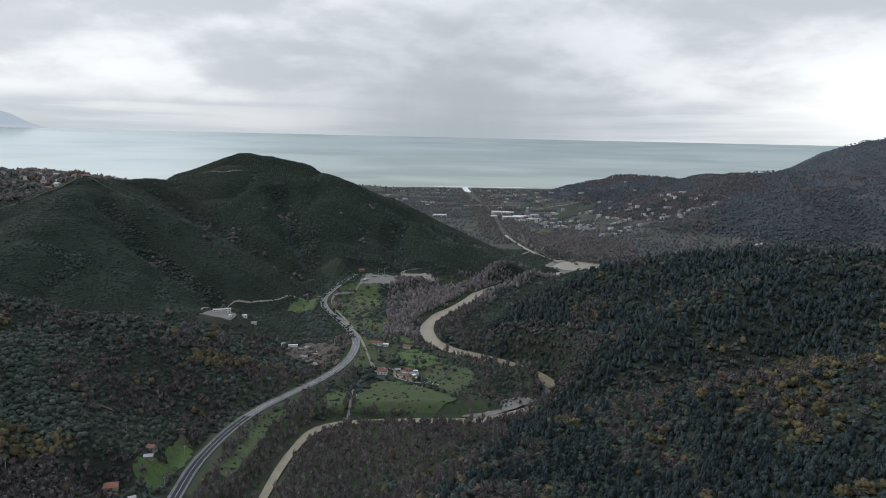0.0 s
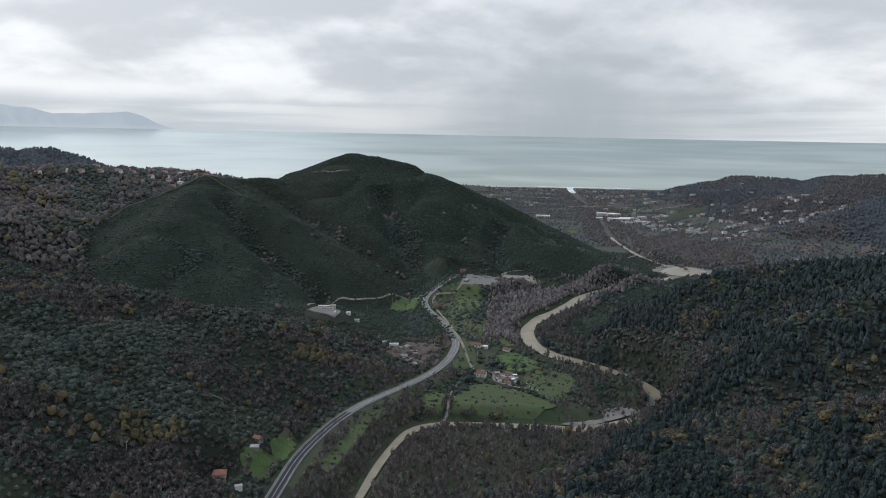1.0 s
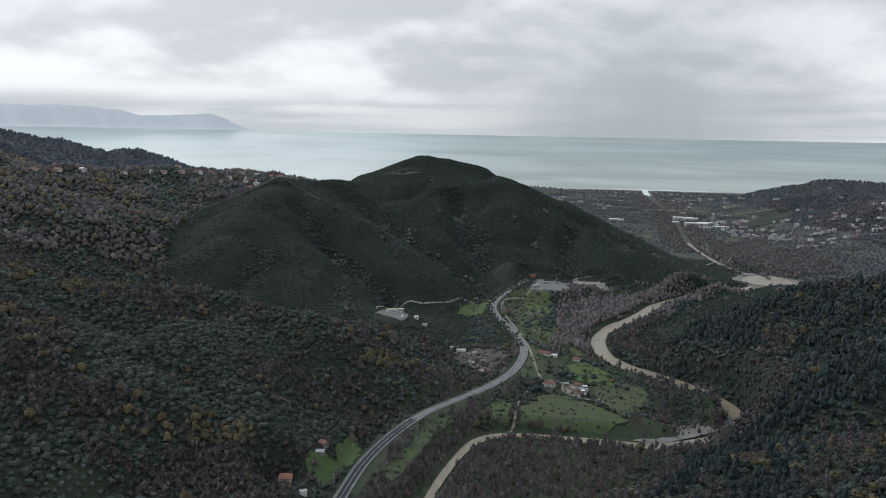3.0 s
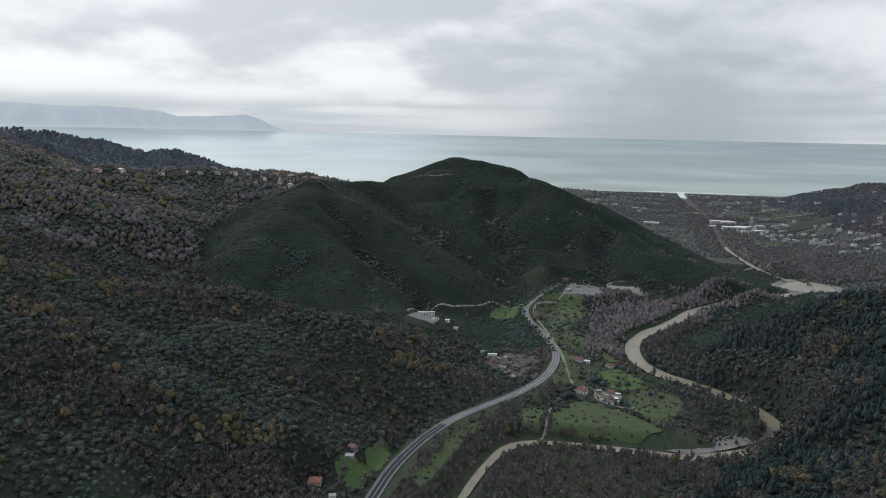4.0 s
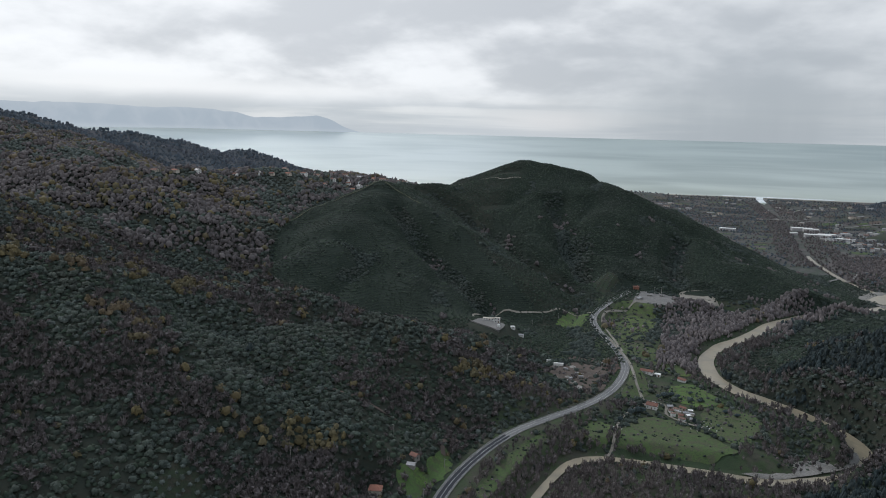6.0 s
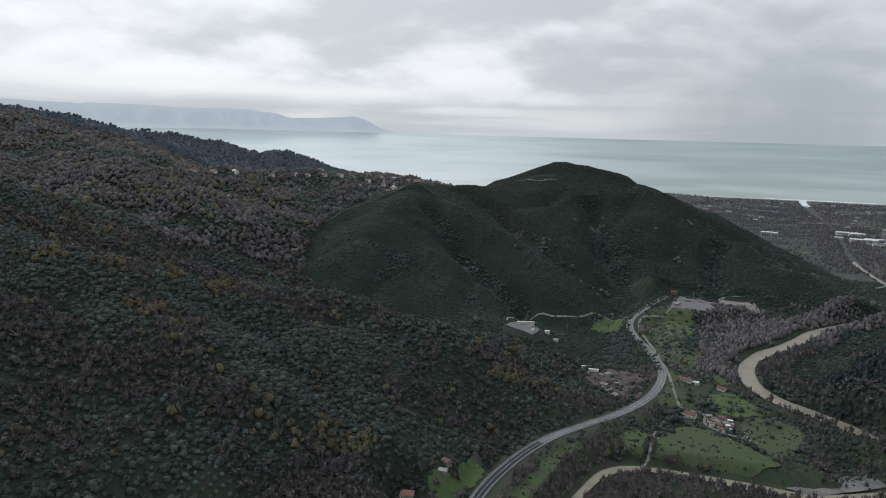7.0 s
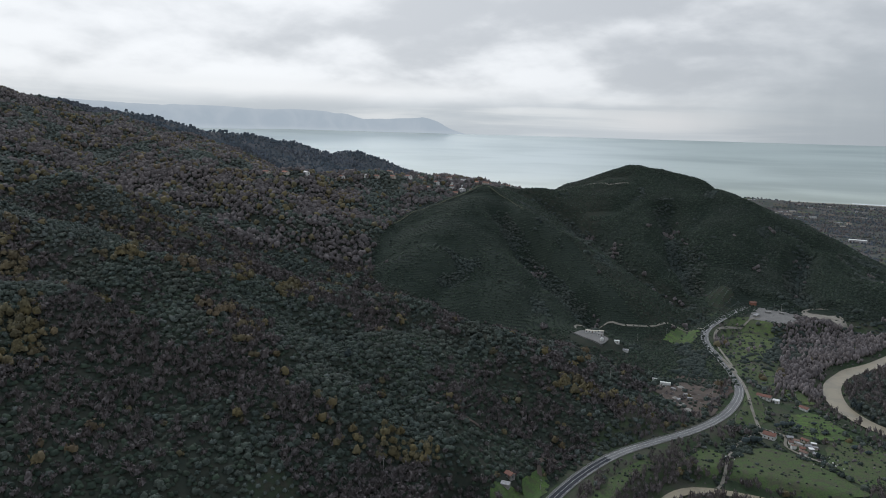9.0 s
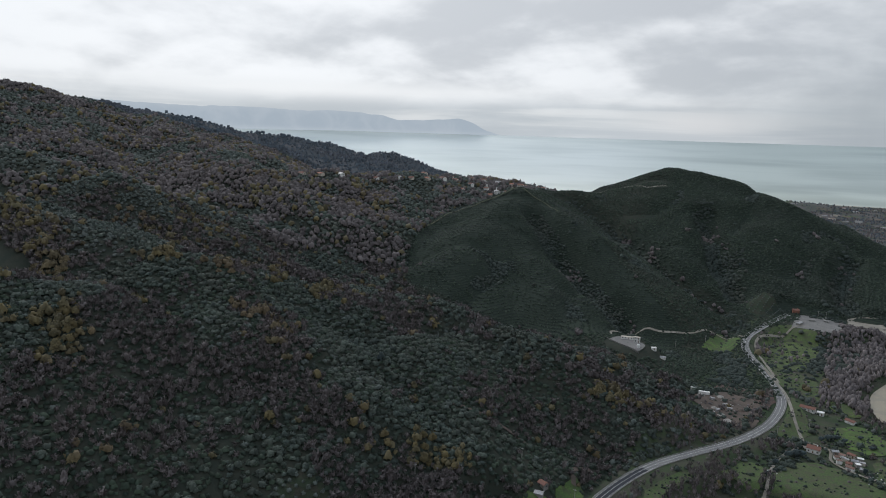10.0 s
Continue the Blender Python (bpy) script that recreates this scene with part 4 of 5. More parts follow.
def build_woods():
    t = np.vstack(TREES)
    labels = {
        "oak": ("oak_wood", "dense dark evergreen oak wood covering the slopes"), "olive": ("olive_grove", "grey-green olive trees scattered over the slopes"),
        "poplar": ("poplar_thicket", "leafless mauve-grey poplars and willows along the river"), "bare": ("bare_wood", "leafless brown winter trees in dense thickets"), "autumn": ("autumn_wood", "trees with ochre and yellow autumn leaves"),
        "pine": ("pine_wood", "tall dark green pines on the steep hill"), "scrub": ("maquis", "low green maquis scrub over the hillsides"),
    }
    single = (t[:, 0] > 105) & (t[:, 0] < 205) & (t[:, 1] > 345) & (t[:, 1] < 440) & (t[:, 7] == 3)
    plant_single(t[single][:260])
    single[np.flatnonzero(single)[260:]] = False
    t = t[~single]
    for i, kind in enumerate(KINDS):
        vs, fs, tints, k = [], [], [], 0
        for level in (0, 1, 2, 3):
            rows = t[(t[:, 6] == i) & (t[:, 7] == level) & ~remote(t)]
            pick = rng.integers(0, 6, len(rows))
            for j, (v, f) in enumerate(CROWNS[kind, level]):
                q = rows[pick == j]
                if not len(q):
                    continue
                c, s = np.cos(q[:, 5])[:, None], np.sin(q[:, 5])[:, None]
                x = (v[None, :, 0] * c - v[None, :, 1] * s) * q[:, 3:4] + q[:, 0:1]
                y = (v[None, :, 0] * s + v[None, :, 1] * c) * q[:, 3:4] + q[:, 1:2]
                z = v[None, :, 2] * q[:, 4:5] + q[:, 2:3] + STAND[kind] * q[:, 4:5]
                vs.append(np.stack([x, y, z], -1).reshape(-1, 3))
                fs.append((f[None] + (np.arange(len(q)) * len(v))[:, None, None] + k).reshape(-1, 3))
                # hill oaks draw only the darkest tones, standing in for gully shade
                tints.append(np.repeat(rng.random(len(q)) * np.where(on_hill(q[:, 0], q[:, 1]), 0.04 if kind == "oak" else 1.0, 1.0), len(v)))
                k += len(q) * len(v)
        if vs:
            name, label = labels[kind]
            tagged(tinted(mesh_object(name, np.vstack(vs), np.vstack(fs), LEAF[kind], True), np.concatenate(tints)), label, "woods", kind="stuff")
    rows = t[remote(t)]
    v, f = dome(0.95, 0.25)
    verts = (v[None] * rows[:, None, [3, 3, 4]] + rows[:, None, :3] + np.array((0, 0, 0.5)) * rows[:, None, [4, 4, 4]]).reshape(-1, 3)
    faces = (f[None] + (np.arange(len(rows)) * len(v))[:, None, None]).reshape(-1, 3)
    tagged(tinted(mesh_object("headland_wood", verts, faces, LEAF["far"], True), np.repeat(rng.random(len(rows)), len(v))), "dark headland woods with a blue haze tint", "woods", kind="stuff")


build_woods()


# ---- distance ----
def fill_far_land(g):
    """Blue-grey backdrop mountains across the bay; haze is painted into their glowing colour."""
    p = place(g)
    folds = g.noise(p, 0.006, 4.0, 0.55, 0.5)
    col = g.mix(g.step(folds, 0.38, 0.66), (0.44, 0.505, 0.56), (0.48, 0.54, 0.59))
    # summit cloud and mist at the foot are painted in by height
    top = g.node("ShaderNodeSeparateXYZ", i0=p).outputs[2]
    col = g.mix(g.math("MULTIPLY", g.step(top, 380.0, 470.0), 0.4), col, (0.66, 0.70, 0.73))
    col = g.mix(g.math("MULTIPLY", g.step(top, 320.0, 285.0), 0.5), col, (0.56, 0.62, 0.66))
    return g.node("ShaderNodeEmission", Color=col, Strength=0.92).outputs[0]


MAT_FAR_LAND = material("haze_glow_mountains", fill_far_land)


def mountain_range(name, reach, profile, foot, label):
    """A far range that follows a skyline of (azimuth to the left, height) and leans back a little."""
    az = np.arange(profile[0][0], profile[-1][0] + 0.01, 0.2)
    top = np.interp(az, [p[0] for p in profile], [p[1] for p in profile])
    top = top + 9 * (vnoise(az, 0 * az, 1.7, 71) - 0.5) * smooth(top, 5, 60) + 5 * (vnoise(az, 0 * az, 0.6, 72) - 0.5) * smooth(top, 5, 60)
    rows = []
    for k, back in ((0.0, 0), (0.35, 8), (0.7, 16), (1.0, 24)):
        r = reach + back
        a = np.radians(az)
        rows.append(np.stack([-np.sin(a) * r, np.cos(a) * r, foot + (top - 0) * k + 0 * az], 1))
    rows.append(np.stack([-np.sin(a) * (r + 10), np.cos(a) * (r + 10), foot + 0 * az], 1))
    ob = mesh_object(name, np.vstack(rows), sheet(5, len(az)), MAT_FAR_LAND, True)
    tagged(ob, label, "mountains", kind="structure")


mountain_range("backdrop_mountains", 4946, [(29.0, 0), (30.2, 33), (31.3, 82), (32.6, 108), (34.8, 98), (37.3, 88), (38.6, 122), (42.2, 136), (47.9, 139), (53.0, 142), (60.0, 155), (75.0, 175)], 284.0, "blue-grey backdrop mountain range across the bay with painted haze")
mountain_range("backdrop_foothills", 4915, [(39.5, 0), (41.5, 32), (44.0, 58), (47.0, 82), (52.0, 110), (60.0, 130), (75.0, 150)], 238.0, "pale backdrop foothills along the far shore with painted haze")

# ---- shore and plain ----
MAT_SAND = two_tone("beach_sand", (0.42, 0.38, 0.31), (0.34, 0.31, 0.26), 0.02, 0.2, 0.95, 0.1)
MAT_FOAM = two_tone("surf_foam", (0.78, 0.8, 0.8), (0.62, 0.66, 0.66), 0.02, 0.15, 0.8, 0.1, (0.5, 0.55, 0.55))
shore_line = spline([(x, y - 6, 0) for x, y in SHORE[5:10]], 20)
tagged(ribbon("beach", shore_line, -12, 26, 2.2, MAT_SAND, None, False, 3), "pale sandy beach along the coast", "beach", kind="structure")
tagged(ribbon("surf", spline([(-60, 4064, 0), (135, 4078, 0), (480, 4122, 0)], 20), -60, 4, 3.2, MAT_FOAM, None, False, 3), "white line of breaking surf", "surf", kind="structure")
tagged(ribbon("river_mouth", spline([(128, 3700, 3), (118, 3900, 3), (122, 4075, 3)], 20), -16, 16, 1.0, MAT_FOAM, None, False, 3), "bright pale river mouth at the beach", "river mouth", kind="structure")

PLOT_MATS = [two_tone("plot_" + n, a, b, 0.01, 0.1, 0.95, 0.3) for n, a, b in (
    ("green", (0.075, 0.11, 0.04), (0.06, 0.09, 0.035)), ("fallow", (0.10, 0.09, 0.065), (0.085, 0.08, 0.06)),
    ("earth", (0.12, 0.095, 0.075), (0.10, 0.08, 0.065)), ("glasshouse", (0.34, 0.35, 0.36), (0.28, 0.29, 0.30)), ("dark", (0.05, 0.06, 0.04), (0.045, 0.055, 0.04)))]


def build_plots():
    """Long narrow farm plots on the coastal plain."""
    r = np.random.default_rng(31)
    for k, mat in enumerate(PLOT_MATS):
        verts, faces = [], []
        n = (90, 80, 60, 26, 110)[k]
        x, y = r.uniform(-700, 900, n * 2), r.uniform(1620, 3980, n * 2)
        z = land(x, y)
        dw, _ = nearest(RIVER, x, y)
        ok = np.flatnonzero((z < 40) & (z > 3) & (dw > 70))[:n]
        for i in ok:
            a = 0.25 + r.normal() * 0.25
            w, d = (r.uniform(25, 70), r.uniform(14, 40)) if k != 3 else (r.uniform(20, 50), r.uniform(7, 12))
            c, s = math.cos(a), math.sin(a)
            q = np.array([(-w, -d), (w, -d), (w, d), (-w, d)]) * 0.5
            px, py = x[i] + q[:, 0] * c - q[:, 1] * s, y[i] + q[:, 0] * s + q[:, 1] * c
            base = len(verts)
            verts += [(u, v, zz + 0.9 + 0.15 * k) for u, v, zz in zip(px, py, land(px, py))]
            faces.append((base, base + 1, base + 2, base + 3))
        ob = mesh_object("farm_plots", verts, faces, mat)
        tagged(ob, ("green", "fallow grey-brown", "ploughed brown", "pale glasshouse", "dark green orchard")[k] + " farm plots on the coastal plain", "fields", kind="stuff")


build_plots()


def build_far_woods():
    """Hedges, groves and wooded hills of the plain and the far side."""
    r = np.random.default_rng(41)
    sets = []
    for (x0, x1, y0, y1, gap, size) in ((-800, 1100, 1420, 3200, 10.5, 3.0), (-900, 1000, 3200, 4040, 15, 3.6), (350, 2300, 1300, 3700, 9.5, 3.5), (300, 1000, 900, 1700, 9, 3.6), (195, 500, 1480, 1980, 8, 3.0)):
        gx, gy = np.meshgrid(np.arange(x0, x1, gap), np.arange(y0, y1, gap), indexing="ij")
        x = gx.ravel() + r.uniform(-0.5, 0.5, gx.size) * gap
        y = gy.ravel() + r.uniform(-0.5, 0.5, gx.size) * gap
        az = np.degrees(np.arctan2(-x, y))
        ok = (az > -35) & (az < 24)
        x, y = x[ok], y[ok]
        z = land(x, y)
        dw, _ = nearest(RIVER[180:], x, y)
        flat = z < 45
        hedge = 0.22 + 0.75 * smooth(vnoise(x, y * 2.2, 90, 81), 0.52, 0.66)
        hedge = np.where((x > 320) & (y < 2050), np.maximum(hedge, 0.7), hedge)
        keep = np.where(flat & (y > 1350), hedge, 0.62 + 0.36 * smooth(vnoise(x, y, 130, 83), 0.36, 0.52))
        gallery = (dw > 7) & (dw < 75) & (y < 3600)
        keep = np.where(gallery, 0.95, keep)
        grove = inside([(210, 1580), (330, 1490), (440, 1560), (480, 1760), (340, 1960), (225, 1910)], x, y)
        keep = np.where(grove & (dw > 7), 1.0, keep)
        keep[(dw < 7) | (z < 2.5) | (y > 3930)] = 0
        keep[inside(OPEN_FAR, x, y)] = 0.0
        keep[(x > 150) & (x < 350) & (y > 1230) & (y < 1535)] = 0.0
        keep[on_hill(x, y) | ((x < 300) & (z > 42) & (y < 2000)) | ((x < -450) & (y < 2300))] = 0
        if gap == 9.5:
            keep[flat] = 0
        if gap == 8:
            keep = np.where(grove & (dw > 8), 0.95, 0.0)
        if gap == 9:
            keep[(z < 40) | (y < 590)] = 0
        ok = r.random(len(x)) < keep
        bare = np.where(gallery | grove, 0.9, np.where(flat, 0.3, 0.06 + 0.7 * smooth(vnoise(x, y, 170, 85), 0.55, 0.7)))
        sets.append(np.stack([x, y, z, r.uniform(0.6, 1.25, len(x)) * size, (r.random(len(x)) < bare)], 1)[ok])
    t = np.vstack(sets)
    # trees of the far mountain take the paler haze-tinted leaves
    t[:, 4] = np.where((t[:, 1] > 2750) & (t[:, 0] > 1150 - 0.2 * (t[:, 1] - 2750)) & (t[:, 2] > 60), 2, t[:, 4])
    for flag, name, mat, kind, label in ((2, "mountain_wood", LEAF["haze"], "scrub", "woods of the far mountain, tinted blue for haze"), (0, "distant_wood", LEAF["far"], "scrub", "distant woods and hedges, tinted blue-green for haze"), (1, "distant_bare_wood", LEAF["bare"], "bare", "purple-brown leafless poplars along the river")):
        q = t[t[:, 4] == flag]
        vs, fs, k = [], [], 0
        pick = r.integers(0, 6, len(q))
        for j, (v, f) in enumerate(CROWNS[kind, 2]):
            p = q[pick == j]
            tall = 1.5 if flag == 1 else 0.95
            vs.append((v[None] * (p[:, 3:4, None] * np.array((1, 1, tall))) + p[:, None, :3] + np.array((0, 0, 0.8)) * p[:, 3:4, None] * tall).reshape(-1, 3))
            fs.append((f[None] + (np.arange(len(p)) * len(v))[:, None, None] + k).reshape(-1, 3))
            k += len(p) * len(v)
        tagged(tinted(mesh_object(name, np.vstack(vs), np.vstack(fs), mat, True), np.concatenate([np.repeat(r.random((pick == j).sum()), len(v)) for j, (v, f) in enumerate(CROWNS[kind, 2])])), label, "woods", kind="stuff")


OPEN_FAR = [(345, 2350), (410, 2330), (540, 2430), (560, 2600), (480, 2560)]
build_far_woods()


def patch(name, outline, mat, lift, label, category, rings=9, wobble=2.0, seed=0, flat=None):
    """An open patch that lies on the land inside an outline, with an uneven rim."""
    line = spline([(*p, 0) for p in outline] + [(*outline[0], 0)], 4)[:-1, :2]
    mid = line.mean(0)
    n = len(line)
    out = line - mid
    out = out * (1 + wobble * (vnoise(line[:, 0], line[:, 1], 7, seed + 5) - 0.5) / np.linalg.norm(out, axis=1))[:, None]
    xy = np.concatenate([mid + out * k for k in np.linspace(1, 0.03, rings)])
    z = land(xy[:, 0], xy[:, 1]) if flat is None else nearest(RIVER, xy[:, 0], xy[:, 1])[1] if flat == "river" else np.full(len(xy), flat)
    ob = mesh_object(name, np.column_stack([xy, z + lift]), sheet(rings, n, True), mat, True)
    return tagged(ob, label, category, kind="structure")


def pasture(name, a, b, c, d):
    """Grass in two greens with worn brown patches and darker tufts."""
    def fill(g):
        p = place(g)
        broad, mid, fine = g.noise(p, 0.03, 3.0), g.noise(p, 0.16, 4.0, 0.6), g.noise(p, 0.8, 3.0, 0.65)
        col = g.mix(g.step(broad, 0.4, 0.56), a, b)
        col = g.mix(g.math("MULTIPLY", g.step(mid, 0.46, 0.6), 0.85), col, c)
        col = g.mix(g.math("MULTIPLY", g.step(fine, 0.46, 0.62), 0.75), col, d)
        return surface(g, col, 0.95, 0.0, fine, 0.25, 0.2)
    return material(name, fill)


MAT_FIELDS = [pasture("pasture_" + n, a, b, c, d) for n, a, b, c, d in (
    ("bright", (0.086, 0.122, 0.038), (0.066, 0.096, 0.036), (0.070, 0.074, 0.046), (0.047, 0.064, 0.033)),
    ("tired", (0.070, 0.092, 0.040), (0.064, 0.098, 0.036), (0.072, 0.070, 0.048), (0.042, 0.055, 0.032)),
    ("slope", (0.034, 0.044, 0.026), (0.030, 0.046, 0.027), (0.042, 0.039, 0.030), (0.024, 0.030, 0.022)),
    ("fresh", (0.084, 0.136, 0.037), (0.064, 0.108, 0.035), (0.068, 0.076, 0.042), (0.047, 0.068, 0.032)))]
for i, (key, which, text) in enumerate((("field_low", 1, "green river meadow with worn patches"), ("field_mid", 1, "rough green pasture with scattered bushes"), ("field_road", 0, "green terraced field beside the road"), ("field_east", 3, "bright green meadow below the huts"), ("field_north", 0, "small green plot behind the farmhouse"),
        ("field_bank", 1, "green strip of grass between road and river"), ("field_lane", 1, "small allotment with rows beside the lane"), ("field_wedge", 1, "rough grass below the road bend"),
        ("field_cliff", 3, "bright green field under the hill"), ("field_house", 3, "bright green clearing by the small house"), ("field_small", 0, "small green field by the river"), ("field_glade", 2, "grassy glade among the trees"), ("grove", 2, "rough grass under the young olive rows"), ("orchard", 2, "terraced grass under young trees at the hill foot"))):
    patch("field", OPEN[key], MAT_FIELDS[which], 0.55, text, "field", wobble=6.0, seed=i)
patch("field", OPEN_FAR, MAT_FIELDS[2], 2.0, "green hillside field on the plain", "field", wobble=8, seed=20)
patch("yard", OPEN["yard"], MAT_WORN, 0.6, "pale concrete yard at the foot of the hill", "yard", wobble=0.5, seed=21)
patch("bare_yard", OPEN["bare_yard"], MAT_TRACK, 0.6, "bare gravelly ground beside the yard", "yard", seed=22)
patch("works_yard", OPEN["works"], MAT_DIRT, 0.6, "muddy reddish-brown works yard", "yard", wobble=5, seed=23)
patch("red_bank", [(-178, 838), (-140, 828), (-122, 822), (-116, 800), (-110, 830), (-128, 858), (-165, 866)], two_tone("red_earth", (0.105, 0.062, 0.052), (0.075, 0.052, 0.045), 0.08, 0.5, 0.95, 0.5, (0.05, 0.045, 0.038)), 0.7, "cut bank of bare red earth", "earth bank", wobble=6, seed=24)
patch("depot_yard", OPEN["depot"], MAT_WORN, 0.7, "pale paved depot yard", "yard", wobble=0.5, seed=25)
patch("gravel_bar", [(20, 637), (43, 655), (62, 677), (82, 692), (102, 708), (114, 724), (115, 705), (104, 686), (88, 670), (68, 653), (45, 637)], MAT_GRAVEL, 0.35, "grey gravel bar inside the river bend", "gravel bar", seed=26, flat="river")
patch("pool", [(228, 1440), (252, 1490), (290, 1520), (322, 1480), (318, 1420), (285, 1405), (250, 1412)], MAT_RIVER, 1.0, "still pale pool of the river", "pool", seed=27, flat=18.5)
patch("gravel_bank", [(215, 1425), (230, 1500), (290, 1548), (345, 1490), (335, 1400), (285, 1385), (240, 1395)], MAT_GRAVEL, 0.2, "pale gravel banks round the pool", "gravel", wobble=14, seed=28, flat=18.4)

for name, pts, wide, mat, text in (
        ("lane", [(-139, 935), (-108, 867), (-95, 825), (-86, 790), (-74, 752), (-69, 735)], 3.2, MAT_TRACK, "narrow pale farm lane"),
        ("lane", [(-74, 752), (-52, 746), (-48, 722), (-33, 709), (-8, 700)], 2.6, MAT_TRACK, "narrow pale lane to the huts"),
        ("track", [(-73, 743), (-86, 700), (-88, 666), (-86, 640), (-88, 622)], 2.6, MAT_TRACK, "dirt track down to the river"),
        ("track", [(-296, 880), (-322, 915), (-318, 945), (-296, 972), (-270, 980), (-242, 1000), (-228, 1030), (-205, 1045), (-182, 1046)], 3.0, MAT_TRACK, "pale gravel track along the hill foot"),
        ("track", [(-122, 1138), (-142, 1110), (-157, 1082), (-166, 1052), (-162, 1012), (-149, 974), (-132, 932), (-116, 892)], 3.2, MAT_TRACK, "pale farm track beside the road"),
        ("track", [(-612, 1190), (-650, 1132), (-679, 1085), (-692, 1000), (-682, 940)], 3.5, MAT_ROUGH, "grassy firebreak along the hill crest"),
        ("track", [(-600, 1186), (-540, 1174), (-500, 1163), (-471, 1152)], 3.0, MAT_ROUGH, "grassy eroded path down the crest"),
        ("track", [(-570, 1412), (-496, 1462), (-455, 1450), (-425, 1470)], 4.5, MAT_TRACK, "dirt path under the summit"),
        ("track", [(-307, 514), (-291, 523), (-268, 536), (-246, 540)], 3.0, MAT_DIRT, "short brown dirt track on the slope"),
        ("track", [(-289, 366), (-280, 376), (-267, 383), (-252, 376)], 2.5, MAT_ROUGH, "grassy track among the trees"),
        ("track", [(-206, 566), (-213, 548), (-206, 532)], 4.0, MAT_DIRT, "bare reddish earth scar by the road"),
        ("highway", [(100, 2655), (300, 2665), (470, 2716), (668, 2631), (930, 2284)], 12.0, MAT_WORN, "pale distant main road across the plain"),
        ("plain_road", [(180, 1560), (330, 1830), (420, 2060), (520, 2300)], 6.0, MAT_WORN, "pale distant road through the town")):
    ob = ribbon(name, spline([(*p, 0) for p in pts], 6), -wide / 2, wide / 2, 0.95 if len(pts) > 1 and pts[0][1] < 1500 else 2.5, mat)
    tagged(ob, text, "track" if name == "track" else "road", kind="structure")


# ---- buildings ----
MAT_TILE = two_tone("terracotta_roof", (0.19, 0.092, 0.068), (0.15, 0.078, 0.062), 0.3, 2.0, 0.85, 0.05, (0.15, 0.08, 0.06))
MAT_BRIGHT_TILE = two_tone("orange_roof", (0.30, 0.135, 0.095), (0.24, 0.11, 0.08), 0.3, 2.0, 0.85, 0.05, (0.2, 0.1, 0.07))
MAT_PLASTER = two_tone("cream_plaster", (0.52, 0.47, 0.40), (0.44, 0.40, 0.34), 0.4, 3.0, 0.9, 0.02, (0.36, 0.33, 0.29))
MAT_FAR_WHITE = two_tone("distant_plaster", (0.46, 0.46, 0.45), (0.36, 0.36, 0.355), 0.05, 0.4, 0.9, 0.02, (0.28, 0.28, 0.28))
MAT_WHITE = two_tone("white_plaster", (0.70, 0.70, 0.68), (0.60, 0.60, 0.58), 0.4, 3.0, 0.9, 0.02, (0.5, 0.5, 0.49))
MAT_TIN = two_tone("corrugated_tin", (0.36, 0.37, 0.385), (0.27, 0.275, 0.285), 0.5, 3.0, 0.55, 0.03, (0.2, 0.18, 0.16), 0.3)
MAT_RUST = two_tone("rusty_tin", (0.20, 0.12, 0.095), (0.16, 0.105, 0.09), 0.5, 3.0, 0.75, 0.03, (0.12, 0.08, 0.06))
MAT_BLOCK = two_tone("grey_blockwork", (0.27, 0.265, 0.25), (0.21, 0.205, 0.195), 0.4, 2.0, 0.9, 0.02)
MAT_GLASS = material("window_glass", lambda g: surface(g, (0.03, 0.035, 0.04), 0.08, 0.0, None, 0.1, 0.6))
MAT_WOOD = two_tone("painted_wood", (0.16, 0.10, 0.065), (0.12, 0.08, 0.055), 1.0, 8.0, 0.7, 0.01)
MAT_STEEL = two_tone("galvanised_steel", (0.42, 0.43, 0.44), (0.34, 0.35, 0.36), 0.5, 4.0, 0.5, 0.01, None, 0.6)
MAT_POST = two_tone("concrete_post", (0.33, 0.32, 0.30), (0.27, 0.265, 0.25), 0.5, 3.0, 0.85, 0.01)


def part(name, shape, mat, parent, label=""):
    """One mesh under a thing or a part; shape: corners and faces in the thing's own metres."""
    me = bpy.data.meshes.new(name)
    me.from_pydata([tuple(map(float, v)) for v in shape[0]], [], [tuple(map(int, f)) for f in shape[1]])
    me.update()
    me.materials.append(mat)
    ob = new(name, me)
    ob.parent = parent
    return tagged(ob, label)


def box(x0, x1, y0, y1, z0, z1):
    v = [(x, y, z) for z in (z0, z1) for y in (y0, y1) for x in (x0, x1)]
    return v, [(0, 2, 3, 1), (4, 5, 7, 6), (0, 1, 5, 4), (2, 6, 7, 3), (0, 4, 6, 2), (1, 3, 7, 5)]


def gabled_wall(w, d, h, rise):
    v = [(-w, -d, -1.5), (w, -d, -1.5), (w, d, -1.5), (-w, d, -1.5), (-w, -d, h), (w, -d, h), (w, d, h), (-w, d, h), (-w, 0, h + rise), (w, 0, h + rise)]
    return v, [(0, 1, 5, 4), (2, 3, 7, 6), (1, 2, 6, 9, 5), (3, 0, 4, 8, 7), (3, 2, 1, 0)]


